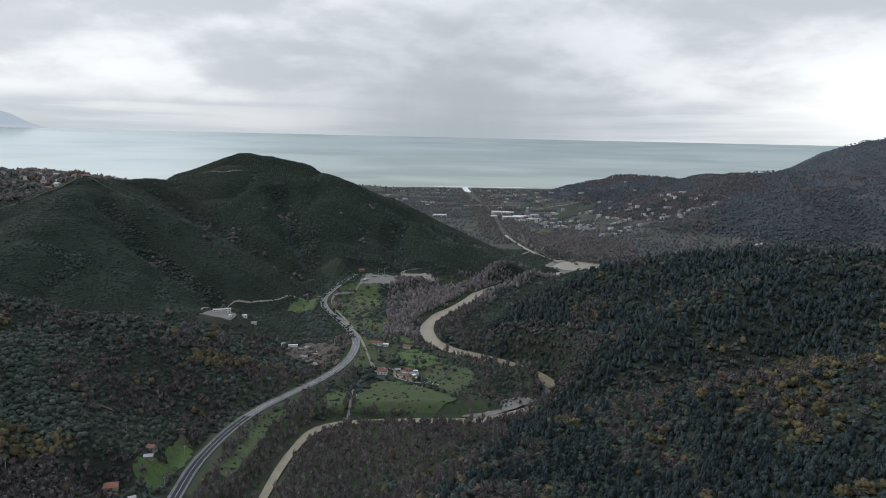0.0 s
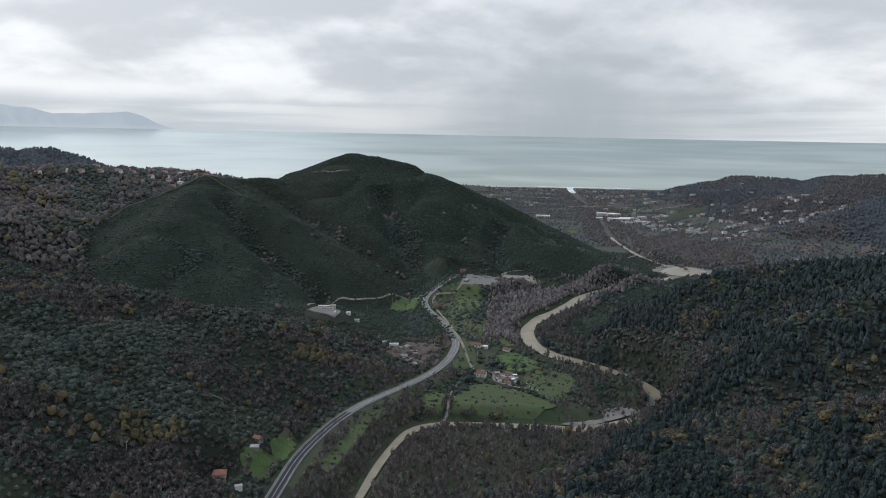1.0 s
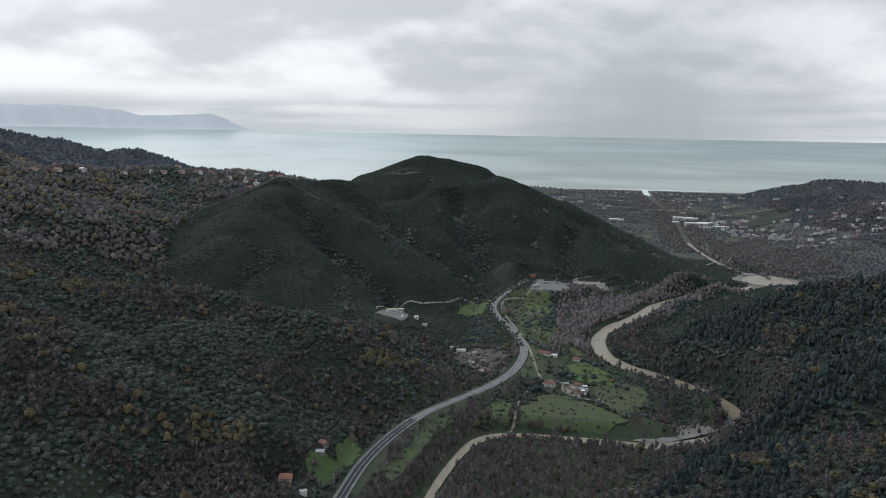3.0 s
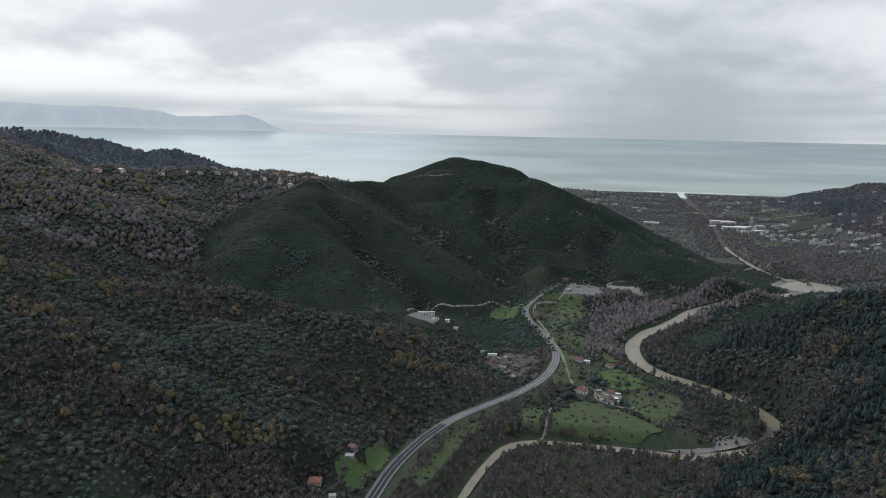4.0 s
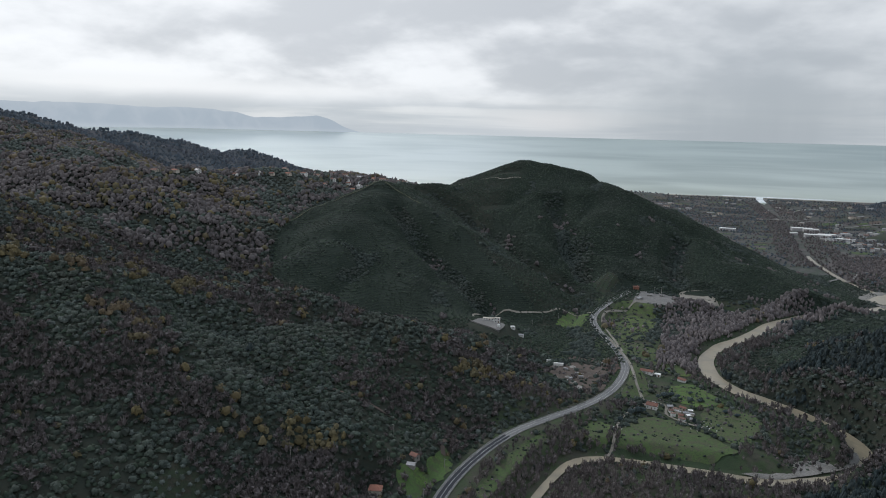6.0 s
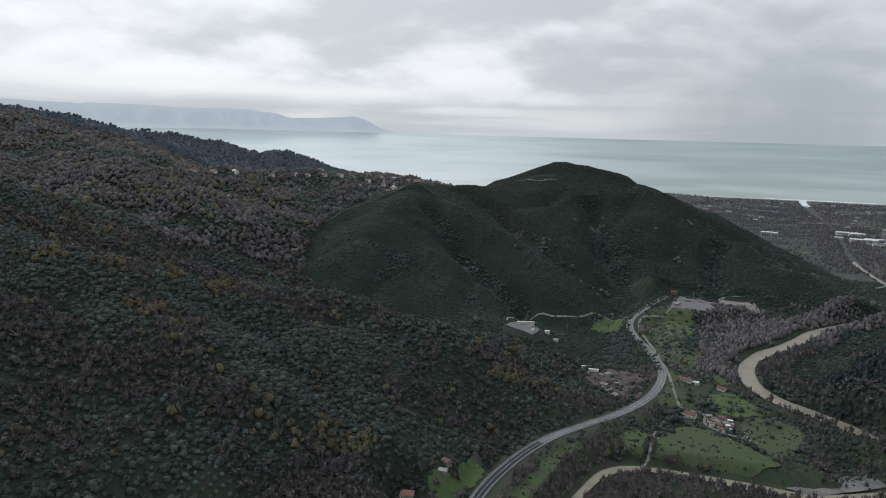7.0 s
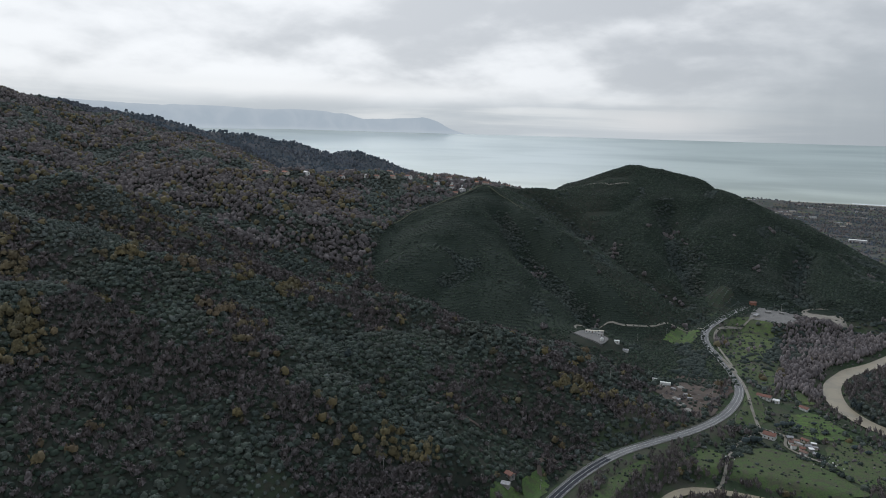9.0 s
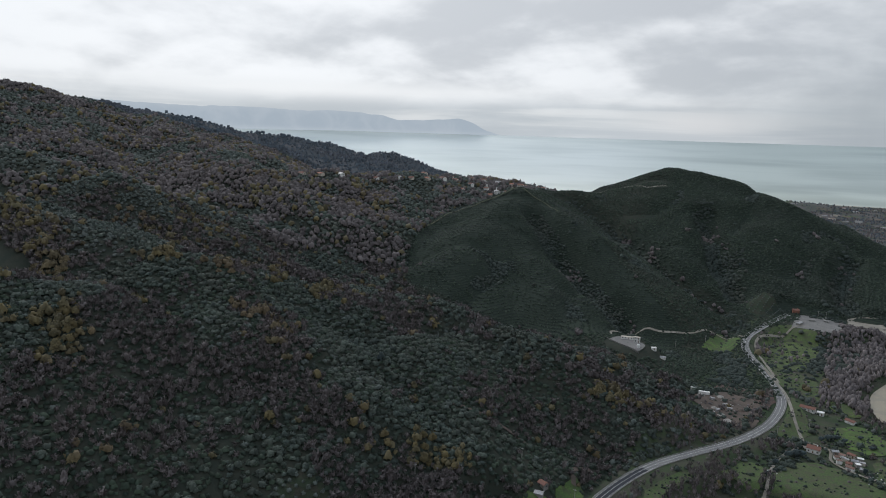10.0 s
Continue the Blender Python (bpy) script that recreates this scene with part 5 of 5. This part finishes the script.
def gabled_roof(w, d, h, rise, over=0.5, thick=0.28):
    k = rise / d
    sect = [(-d - over, h - k * over), (0, h + rise + 0.02), (d + over, h - k * over), (d + over, h - k * over + thick), (0, h + rise + thick + 0.02), (-d - over, h - k * over + thick)]
    v = [(x, y, z) for x in (-w - over, w + over) for y, z in sect]
    f = [(i, (i + 1) % 6, 6 + (i + 1) % 6, 6 + i) for i in range(6)]
    return v, f + [(0, 5, 4, 1), (1, 4, 3, 2), (6, 7, 10, 11), (7, 8, 9, 10)]


def hip_roof(w, d, h, rise, over=0.5):
    v = [(-w - over, -d - over, h), (w + over, -d - over, h), (w + over, d + over, h), (-w - over, d + over, h), (-max(w - d, 0.1), 0, h + rise), (max(w - d, 0.1), 0, h + rise)]
    v += [(x, y, h - 0.25) for x, y, _ in v[:4]]
    return v, [(0, 1, 5, 4), (1, 2, 5), (2, 3, 4, 5), (3, 0, 4), (6, 7, 1, 0), (7, 8, 2, 1), (8, 9, 3, 2), (9, 6, 0, 3), (9, 8, 7, 6)]


def windows(parent, w, d, h, storeys, fine, per=2.9):
    """Windows on the long fronts and the ends."""
    for s in range(storeys):
        z = 0.9 + s * 2.9
        if z + 1.3 > h:
            break
        for side in (-1, 1):
            n = max(1, int(2 * w / per))
            for i in range(n):
                x = -w + (i + 0.5) * 2 * w / n
                if s == 0 and side == -1 and i == n // 2:
                    part("door", box(x - 0.5, x + 0.5, side * d - 0.06, side * d + 0.05, 0, 2.1), MAT_WOOD, parent, "dark wooden door")
                    continue
                pane = part("window", box(x - 0.5, x + 0.5, side * d - 0.05, side * d + 0.05, z, z + 1.25), MAT_GLASS, parent, "dark glass window")
                if fine:
                    part("sill", box(x - 0.62, x + 0.62, side * d - 0.16, side * d + 0.16, z - 0.12, z), MAT_BLOCK, pane)
        for side in (-1, 1):
            part("window", box(side * w - 0.05, side * w + 0.05, -0.5, 0.5, z, z + 1.25), MAT_GLASS, parent, "dark glass window")


def house(x, y, w, d, h, turn, label, wall=MAT_PLASTER, tiles=MAT_TILE, shape="gable", rise=1.7, storeys=1, fine=True, name="house", category="house", group="", z=None, glazed=True, lift=0.3):
    """A building of w by d metres, h to the eaves."""
    ob = new(name)
    ob.matrix_world = pose(x, y, (float(land(np.array([x]), np.array([y]))[0]) if z is None else z) + lift, 0, 0, turn)
    w, d = w / 2, d / 2
    if shape == "flat":
        part("wall", box(-w, w, -d, d, -1.5, h), wall, ob)
        part("roof", box(-w - 0.15, w + 0.15, -d - 0.15, d + 0.15, h + 0.003, h + 0.25), tiles, ob)
    elif shape == "hip":
        part("wall", box(-w, w, -d, d, -1.5, h), wall, ob)
        part("roof", hip_roof(w, d, h + 0.253, rise), tiles, ob)
    else:
        part("wall", gabled_wall(w, d, h, rise), wall, ob)
        roof = part("roof", gabled_roof(w, d, h, rise), tiles, ob)
        if fine and storeys and h > 3:
            part("chimney", box(w * 0.4, w * 0.4 + 0.7, -0.35, 0.35, h + rise * 0.6, h + rise + 1.0), wall, roof)
    if glazed:
        windows(ob, w, d, h, storeys, fine)
    return tagged(ob, label, category, group)


house(-229, 458, 9.0, 8.0, 4.8, 18, "cream two-storey house with an orange tiled roof among trees", MAT_PLASTER, MAT_BRIGHT_TILE, "hip", 2.6, 2)
house(-218, 502, 6.5, 5, 3.0, -20, "small stone cottage with a red tiled roof", MAT_BLOCK, MAT_TILE, "gable", 1.3)
house(-215, 489, 6, 4.5, 2.4, 10, "roofless-looking grey stone ruin beside the cottage", MAT_BLOCK, MAT_TIN, "gable", 0.8, glazed=False)
house(-206, 440, 5, 3.5, 2.4, 30, "small pale grey shed beside the road", MAT_WHITE, MAT_TIN, "flat", glazed=False, name="shed", category="shed")
house(-63, 734, 10.5, 7, 3.8, -8, "cream farmhouse with a red tiled roof by the lane", MAT_WHITE, MAT_TILE, "gable", 2.0, 1)
house(-80, 836, 14, 6.5, 3.0, -6, "long low white farmhouse with a red tiled roof", MAT_WHITE, MAT_TILE, "gable", 1.5, 1)
house(-68, 833, 6.5, 5, 2.8, -6, "white flat-roofed farm annexe", MAT_WHITE, MAT_WHITE, "flat")
house(-41, 828, 9, 5, 2.4, -28, "small farm shed with a red roof", MAT_WHITE, MAT_TILE, "gable", 1.4, glazed=False, name="shed", category="shed")
house(-248, 858, 5.5, 4, 2.6, 30, "small white house on the slope below the depot", MAT_WHITE, MAT_WHITE, "flat")
house(-236, 856, 6, 4, 2.2, 10, "pale shed on the slope below the depot", MAT_WHITE, MAT_TIN, "gable", 1.0, glazed=False, name="shed", category="shed")
house(-141, 1198, 9, 6, 5, 20, "small red building where the road meets the hill", MAT_BRIGHT_TILE, MAT_TILE, "gable", 1.5, 1)

# the huddle of huts in the meadow
hut_rng = random.Random(5)
for i, (x, y) in enumerate([(-47, 741), (-41, 738), (-34, 742), (-27, 738), (-45, 731), (-38, 730), (-31, 731), (-42, 722), (-35, 722), (-28, 724), (-33, 714), (-25, 730), (-24, 716)]):
    roof = (MAT_TIN, MAT_RUST, MAT_TILE, MAT_WHITE, MAT_RUST, MAT_TIN)[i % 6]
    text = {MAT_TIN: "low hut with a grey tin roof", MAT_RUST: "low hut with a rusty roof", MAT_TILE: "low hut with a red tiled roof", MAT_WHITE: "low hut with a whitish roof"}[roof]
    house(x, y, hut_rng.uniform(3.5, 6.5), hut_rng.uniform(2.8, 4.4), hut_rng.uniform(1.9, 2.7), hut_rng.uniform(-30, 30), text, (MAT_BLOCK, MAT_WHITE, MAT_PLASTER)[i % 3], roof, ("gable", "flat")[i % 2], 0.9, 1, True, "hut", "hut", "huts in the meadow", glazed=i % 2 == 0)

# yard at the road's end
for x, y, w, d, h, a, mat in ((-128, 1142, 15, 5, 2.4, 78, MAT_TIN), (-116, 1172, 8, 5, 2.0, 5, MAT_BLOCK), (-98, 1178, 6, 4, 1.8, -10, MAT_BLOCK)):
    house(x, y, w, d, h, a, "low flat-roofed shed in the concrete yard", MAT_BLOCK, mat, "flat", name="shed", category="shed", group="sheds of the yard", glazed=False, lift=0.7)
# depot on the slope
for x, y, w, d, h, a, mat in ((-284, 868, 14, 5, 2.4, 16, MAT_PLASTER), (-270, 862, 7, 4, 2.2, 16, MAT_BLOCK), (-274, 874, 8, 4, 2.2, 16, MAT_PLASTER)):
    house(x, y, w, d, h, a, "low pale workshop in the depot yard", MAT_WHITE, mat, "flat", name="workshop", category="workshop", group="workshops of the depot", lift=0.8)


def white_tank(x, y, r):
    ob = new("storage_tank")
    ob.matrix_world = pose(x, y, float(land(np.array([x]), np.array([y]))[0]) + 0.6)
    n = 20
    ring = [(math.cos(i * 2 * math.pi / n) * r, math.sin(i * 2 * math.pi / n) * r) for i in range(n)]
    part("drum", ([(u, v, z) for z in (-1, 2.0) for u, v in ring], [(i, (i + 1) % n, n + (i + 1) % n, n + i) for i in range(n)]), MAT_WHITE, ob)
    rows = [[(u * k, v * k, z) for u, v in ring] for k, z in ((1.02, 2.0), (0.85, 2.9), (0.5, 3.5), (0.05, 3.8))]
    part("dome", (sum(rows, []), [(j * n + i, j * n + (i + 1) % n, (j + 1) * n + (i + 1) % n, (j + 1) * n + i) for j in range(3) for i in range(n)]), MAT_WHITE, ob)
    tagged(ob, "round white storage tank with a domed top", "tank")


white_tank(-262, 844, 2.0)
retaining = spline([(-306, 856, 0), (-290, 846, 0), (-274, 838, 0), (-258, 834, 0)], 3)
wall_z = land(retaining[:, 0], retaining[:, 1])
rows = [np.column_stack([retaining[:, 0] + dx * 0.35, retaining[:, 1] + dx * 0.9, wall_z + dz]) for dx, dz in ((0, -3), (0, 1.5), (0.5, 1.5), (0.5, -3))]
tagged(mesh_object("retaining_wall", np.vstack(rows), sheet(4, len(retaining)), MAT_WORN), "curved pale concrete retaining wall below the depot", "wall", kind="structure")


def heap(x, y, r, h, mat, label, seed, name="soil_mound", category="mound"):
    """A rough tipped mound."""
    n, rings = 18, 5
    a = np.arange(n) * 2 * math.pi / n
    verts = []
    for k in range(rings + 1):
        q = k / rings
        rr = r * (1 - q) * (1 + 0.35 * (vnoise(np.cos(a) * 3 + seed, np.sin(a) * 3, 1.0, seed) - 0.5))
        verts.append(np.stack([np.cos(a) * rr, np.sin(a) * rr, -0.8 + (h + 0.8) * (1 - (1 - q) ** 1.6) + 0 * a], 1))
    ob = mesh_object(name, np.vstack(verts), sheet(rings + 1, n, True), mat, True)
    ob.location = (x, y, float(land(np.array([x]), np.array([y]))[0]) + 0.5)
    return tagged(ob, label, category, group="mounds in the works yard")


MAT_RUBBLE = two_tone("pale_rubble", (0.30, 0.285, 0.26), (0.22, 0.21, 0.195), 0.3, 1.5, 0.95, 0.3, (0.22, 0.21, 0.19))
for i, (x, y, r, h, pale) in enumerate(((-178, 800, 5, 2, 1), (-166, 786, 6, 2.2, 0), (-158, 774, 4, 1.5, 1), (-148, 760, 5, 1.6, 1), (-140, 768, 4, 1.8, 0), (-134, 782, 5, 2.2, 0), (-146, 796, 6, 2.4, 0), (-160, 808, 5, 1.8, 1), (-128, 800, 4, 1.6, 0), (-140, 750, 5, 1.4, 1))):
    heap(x, y, r, h, MAT_RUBBLE if pale else MAT_DIRT, "tipped mound of pale rubble" if pale else "tipped mound of brown soil", i)
for x, y, a in ((-186, 812, 20), (-176, 806, 14)):
    house(x, y, 11, 2.6, 2.5, a, "long white site container in the works yard", MAT_WHITE, MAT_WHITE, "flat", name="container", category="container", group="containers of the works", glazed=False, lift=0.8)
for x, y, a in ((-150, 785, 40), (-165, 795, -10), (-153, 767, 70), (-144, 777, 10)):
    house(x, y, 5, 2.4, 2.2, a, "small grey hut in the works yard", MAT_TIN, MAT_TIN, "flat", name="hut", category="hut", group="huts of the works", glazed=False, lift=0.6)


# hill village on the saddle
vil = random.Random(11)
spots = [(-929, 962), (-905, 985), (-880, 1012), (-862, 1090), (-845, 1140), (-835, 1165), (-826, 1205), (-850, 1230), (-838, 1328), (-812, 1352), (-806, 1400), (-790, 1380), (-770, 1400), (-740, 1405), (-700, 1395), (-680, 1410), (-650, 1375)]
spots += [(vil.uniform(-1000, -690), vil.uniform(1260, 1560)) for _ in range(34)]
for i, (x, y) in enumerate(spots):
    two = vil.random() < 0.5
    wall, roof = vil.choice(((MAT_WHITE, MAT_TILE), (MAT_PLASTER, MAT_TILE), (MAT_WHITE, MAT_TIN), (MAT_PLASTER, MAT_BRIGHT_TILE)))
    shade = "white" if wall is MAT_WHITE else "cream"
    house(x, y, vil.uniform(9, 15), vil.uniform(7, 10), 5.8 if two else 3.4, vil.uniform(-40, 40), "%s %s village house with a %s roof" % ("two-storey" if two else "low", shade, "grey tin" if roof is MAT_TIN else "red tiled"), wall, roof, vil.choice(("gable", "hip", "gable")), 1.8, 2 if two else 1, False, group="houses of the hill village", lift=0.8)

# town on the plain
town = random.Random(12)
count = 0
while count < 130:
    x, y = town.uniform(180, 900), town.uniform(1880, 2620)
    if not inside([(200, 2330), (330, 2040), (440, 1900), (560, 1960), (830, 2050), (860, 2330), (620, 2440), (300, 2600)], np.array([x]), np.array([y]))[0] or inside(OPEN_FAR, np.array([x]), np.array([y]))[0] or town.random() > 0.35 + 0.65 * float(smooth(vnoise(np.array([x]), np.array([y]), 120, 91), 0.4, 0.6)[0]):
        continue
    big = town.random() < 0.1
    wall, roof = town.choice(((MAT_FAR_WHITE, MAT_BLOCK), (MAT_BLOCK, MAT_RUST), (MAT_FAR_WHITE, MAT_FAR_WHITE), (MAT_WHITE, MAT_TIN), (MAT_FAR_WHITE, MAT_TIN), (MAT_FAR_WHITE, MAT_TILE)))
    house(x, y, town.uniform(20, 32) if big else town.uniform(8, 14), town.uniform(10, 15) if big else town.uniform(7, 10), 6.2 if town.random() < 0.5 else 4, town.uniform(-45, 45), "distant %s building of the town on the plain" % ("grey" if wall is MAT_BLOCK else "white"), wall, roof, "flat" if big or roof is MAT_FAR_WHITE else "gable", 1.8, 1, False, group="buildings of the town", lift=1.0, glazed=False)
    count += 1
for x, y, w, d, h, a in ((206, 2545, 62, 26, 9, 8), (228, 2500, 44, 22, 7, 8), (232, 2340, 70, 24, 8, 6), (262, 2380, 50, 20, 7, 6), (170, 2470, 40, 18, 6, 10), (-14, 2356, 46, 20, 7, 4), (300, 2290, 46, 16, 6, 8)):
    house(x, y, w, d, h, a, "large white factory hall on the plain", MAT_FAR_WHITE, MAT_WHITE, "flat", name="factory_hall", category="factory", group="factory halls", lift=1.0, fine=False, glazed=False)
coast = random.Random(13)
for _ in range(110):
    x = coast.uniform(-620, 760)
    y = coast.uniform(2700, 3950)
    house(x, y, coast.uniform(10, 24), coast.uniform(8, 13), coast.uniform(4, 7), coast.uniform(-40, 40), "distant pale building on the coastal plain", coast.choice((MAT_FAR_WHITE, MAT_PLASTER, MAT_BLOCK)), coast.choice((MAT_TILE, MAT_FAR_WHITE, MAT_TIN)), "flat", storeys=0, fine=False, group="buildings of the coastal plain", lift=1.0, glazed=False)


def viaduct():
    ob = tagged(new("viaduct"), "long concrete road viaduct on slender piers", "viaduct")
    ob.matrix_world = pose(96, 2650, 0, 0, 0, 4)
    part("deck", box(0, 210, -5.5, 5.5, 31, 33), MAT_WORN, ob)
    for k in range(9):
        part("pier", box(8 + 24 * k, 10.5 + 24 * k, -2.5, 2.5, 8, 31), MAT_WORN, ob)


viaduct()


# ---- poles, rails ----
def pole(x, y, tall=10.0, turn=0.0, kind="utility_pole"):
    ob = new(kind)
    ob.matrix_world = pose(x, y, float(land(np.array([x]), np.array([y]))[0]) - 0.5, 0, 0, turn)
    n = 6
    ring = [(math.cos(i * 2 * math.pi / n), math.sin(i * 2 * math.pi / n)) for i in range(n)]
    part("post", ([(u * r, v * r, z) for r, z in ((0.24, 0), (0.15, tall + 0.5)) for u, v in ring], [(i, (i + 1) % n, n + (i + 1) % n, n + i) for i in range(n)] + [tuple(range(n, 2 * n))]), MAT_POST, ob)
    part("crossarm", box(-1.1, 1.1, -0.08, 0.08, tall - 0.5, tall - 0.34), MAT_STEEL, ob)
    for k in (-1, 0, 1):
        part("insulator", box(k - 0.07, k + 0.07, -0.07, 0.07, tall - 0.34, tall - 0.05), MAT_WHITE, ob)
    return tagged(ob, "grey concrete utility pole with a short crossarm", "utility pole", "utility poles")


for x, y, h, a in ((-242, 513, 11, 10), (-249, 402, 10, 0), (-218, 741, 11, 25), (-127, 807, 12, 0), (-284, 431, 9, 40), (-196, 470, 9, 0), (-73, 790, 9, 0), (-52, 858, 10, 20), (-110, 1186, 13, 0), (-100, 1190, 13, 0), (-222, 1000, 9, 0), (-250, 960, 9, 30), (-95, 745, 9, 0), (-200, 520, 9, 0)):
    pole(x, y, h, a)


def guardrail(side, label):
    """A steel beam on posts along one edge of the road."""
    ob = tagged(new("guardrail"), label, "guardrail")
    t = np.gradient(ROAD[:, :2], axis=0)
    t /= np.linalg.norm(t, axis=1)[:, None]
    p = ROAD[:, :2] + np.stack([t[:, 1], -t[:, 0]], 1) * side
    rows = [np.column_stack([p + np.stack([t[:, 1], -t[:, 0]], 1) * o, ROAD[:, 2] + z]) for o, z in ((-0.05, 0.5), (0.05, 0.5), (0.05, 0.85), (-0.05, 0.85))]
    rail = mesh_object("rail", np.vstack(rows), sheet(4, len(p)), MAT_STEEL, False, ob)
    me = None
    for k in range(0, len(p), 1):
        if me is None:
            first = part("post", box(-0.07, 0.07, -0.07, 0.07, -0.6, 0.8), MAT_STEEL, ob)
            me, post = first.data, first
        else:
            post = new("post", me)
            post.parent = ob
        post.location = (p[k, 0], p[k, 1], ROAD[k, 2])


guardrail(-4.6, "grey steel guardrail on the hill side of the road")
guardrail(4.6, "grey steel guardrail on the valley side of the road")


# ---- small planting ----
def olive_rows(key, x0, y0, rows, columns, row_gap, tree_gap, slant, small, large, group):
    """Young olives in straight rows on a slope."""
    r = random.Random(21)
    for i in range(rows):
        for j in range(columns):
            x, y = x0 + i * row_gap + j * slant, y0 + j * tree_gap
            if not inside(OPEN[key], np.array([x]), np.array([y]))[0]:
                continue
            x, y = x + r.uniform(-0.4, 0.4), y + r.uniform(-0.4, 0.4)
            tree = new("olive_tree")
            tree.matrix_world = pose(x, y, float(land(np.array([x]), np.array([y]))[0]), 0, 0, r.uniform(0, 360))
            k = r.uniform(small, large)
            v, f = CROWNS["olive", 0][r.randrange(6)]
            crown = tinted(mesh_object("crown", v, f, LEAF["olive"], True, tree), -1.0)
            crown.location, crown.scale = (0, 0, 1.2 + 0.7 * k), (k, k, k * 1.1)
            bole = mesh_object("trunk", *stem(1.0, 0.5, 0.0, 6), MAT_BARK, True, tree)
            bole.location, bole.scale = (0, 0, -0.4), (0.3, 0.3, 2.0)
            tagged(tree, "young grey-green olive tree in a planted row", "olive tree", group)


olive_rows("grove", -336, 328, 8, 9, 5.6, 5.2, 0.6, 1.5, 2.2, "olives of the planted rows")
olive_rows("orchard", -219, 1144, 9, 16, 8.0, 4.4, 0.9, 1.1, 1.6, "olives of the hill foot")


def valley_tufts():
    """Low bushes, rushes and weeds all over the valley floor."""
    r = np.random.default_rng(51)
    n = 9000
    x, y = r.uniform(-175, 110, n), r.uniform(480, 1200, n)
    z = land(x, y)
    dr, _ = nearest(ROAD, x, y)
    dw, _ = nearest(RIVER[:200], x, y)
    weedy = 0.25 + 0.75 * smooth(vnoise(x, y, 18, 55), 0.45, 0.65)
    ok = (dr > 6.5) & (dw > 12.5) & (z < 50) & (r.random(n) < weedy) & ~inside(OPEN["yard"], x, y)
    for hx, hy, hr in CLEARED:
        ok &= np.hypot(x - hx, y - hy) > hr * 0.45
    x, y, z = x[ok], y[ok], z[ok]
    green = r.random(len(x)) < 0.7
    for flag, name, mat, label in ((True, "valley_bushes", LEAF["scrub"], "low green bushes and weeds dotting the meadows"), (False, "valley_weeds", LEAF["bare"], "brown dry weeds dotting the meadows")):
        pick = green == flag
        s = r.uniform(0.45, 1.5, pick.sum()) * np.where(r.random(pick.sum()) < 0.1, 1.6, 1.0)
        v, f = CROWNS["scrub", 2][0]
        p = np.stack([x[pick], y[pick], z[pick] + 0.6], 1)
        verts = (v[None] * s[:, None, None] * np.array((1, 1, 0.75)) + p[:, None, :] + np.array((0, 0, 0.2)) * s[:, None, None]).reshape(-1, 3)
        faces = (f[None] + (np.arange(len(p)) * len(v))[:, None, None]).reshape(-1, 3)
        tagged(tinted(mesh_object(name, verts, faces, mat, True), np.repeat(r.random(len(p)), len(v))), label, "bushes", kind="stuff")


valley_tufts()


def cypress(x, y, tall, wide):
    """A dark dense upright tree by the houses."""
    tree = new("cypress")
    tree.matrix_world = pose(x, y, float(land(np.array([x]), np.array([y]))[0]))
    v, f = CROWNS["oak", 0][2]
    crown = tinted(mesh_object("crown", v, f, LEAF["pine"], True, tree), -1.0)
    crown.location, crown.scale = (0, 0, tall * 0.52), (wide, wide, tall * 0.52)
    bole = mesh_object("trunk", *stem(1.0, 0.5, 0.0, 6), MAT_BARK, True, tree)
    bole.location, bole.scale = (0, 0, -0.4), (0.5, 0.5, tall * 0.4)
    tagged(tree, "dark dense evergreen tree standing alone in the meadow", "tree", "lone trees of the meadow")


for x, y, tall, wide in ((-22, 708, 8, 2.6), (-74, 712, 9, 5.0), (-80, 706, 8, 4.5), (-70, 716, 7, 4.0), (-88, 656, 7, 3.0), (-87, 684, 7, 3.2), (-55, 768, 7, 4.5), (-48, 774, 6, 4.0), (-42, 770, 6, 3.5), (-60, 762, 6, 3.5), (-20, 770, 4, 3.2), (6, 752, 4, 5.0), (16, 746, 4, 4.0), (-30, 790, 4, 3.4)):
    cypress(x, y, tall, wide)


def rubbish(seed=3):
    """Pale stones and scrap strewn beside the huts and the works."""
    r = random.Random(seed)
    for cx, cy, spread, count in ((-12, 708, 12, 34), (-152, 782, 22, 40), (-88, 668, 9, 14)):
        for _ in range(count):
            x, y = r.gauss(cx, spread * 0.5), r.gauss(cy, spread * 0.5)
            s = r.uniform(0.3, 0.9)
            ob = mesh_object("rubble_block", ICO * np.array([r.uniform(0.7, 1.3) for _ in range(3)]) * s, ICO_TRI, r.choice((MAT_RUBBLE, MAT_WHITE, MAT_BLOCK)))
            ob.matrix_world = pose(x, y, float(land(np.array([x]), np.array([y]))[0]) + 0.5 + 0.3 * s, 0, 0, r.uniform(0, 360))
            tagged(ob, "pale lump of rubble lying on the ground", "rubble", "strewn rubble")


rubbish()
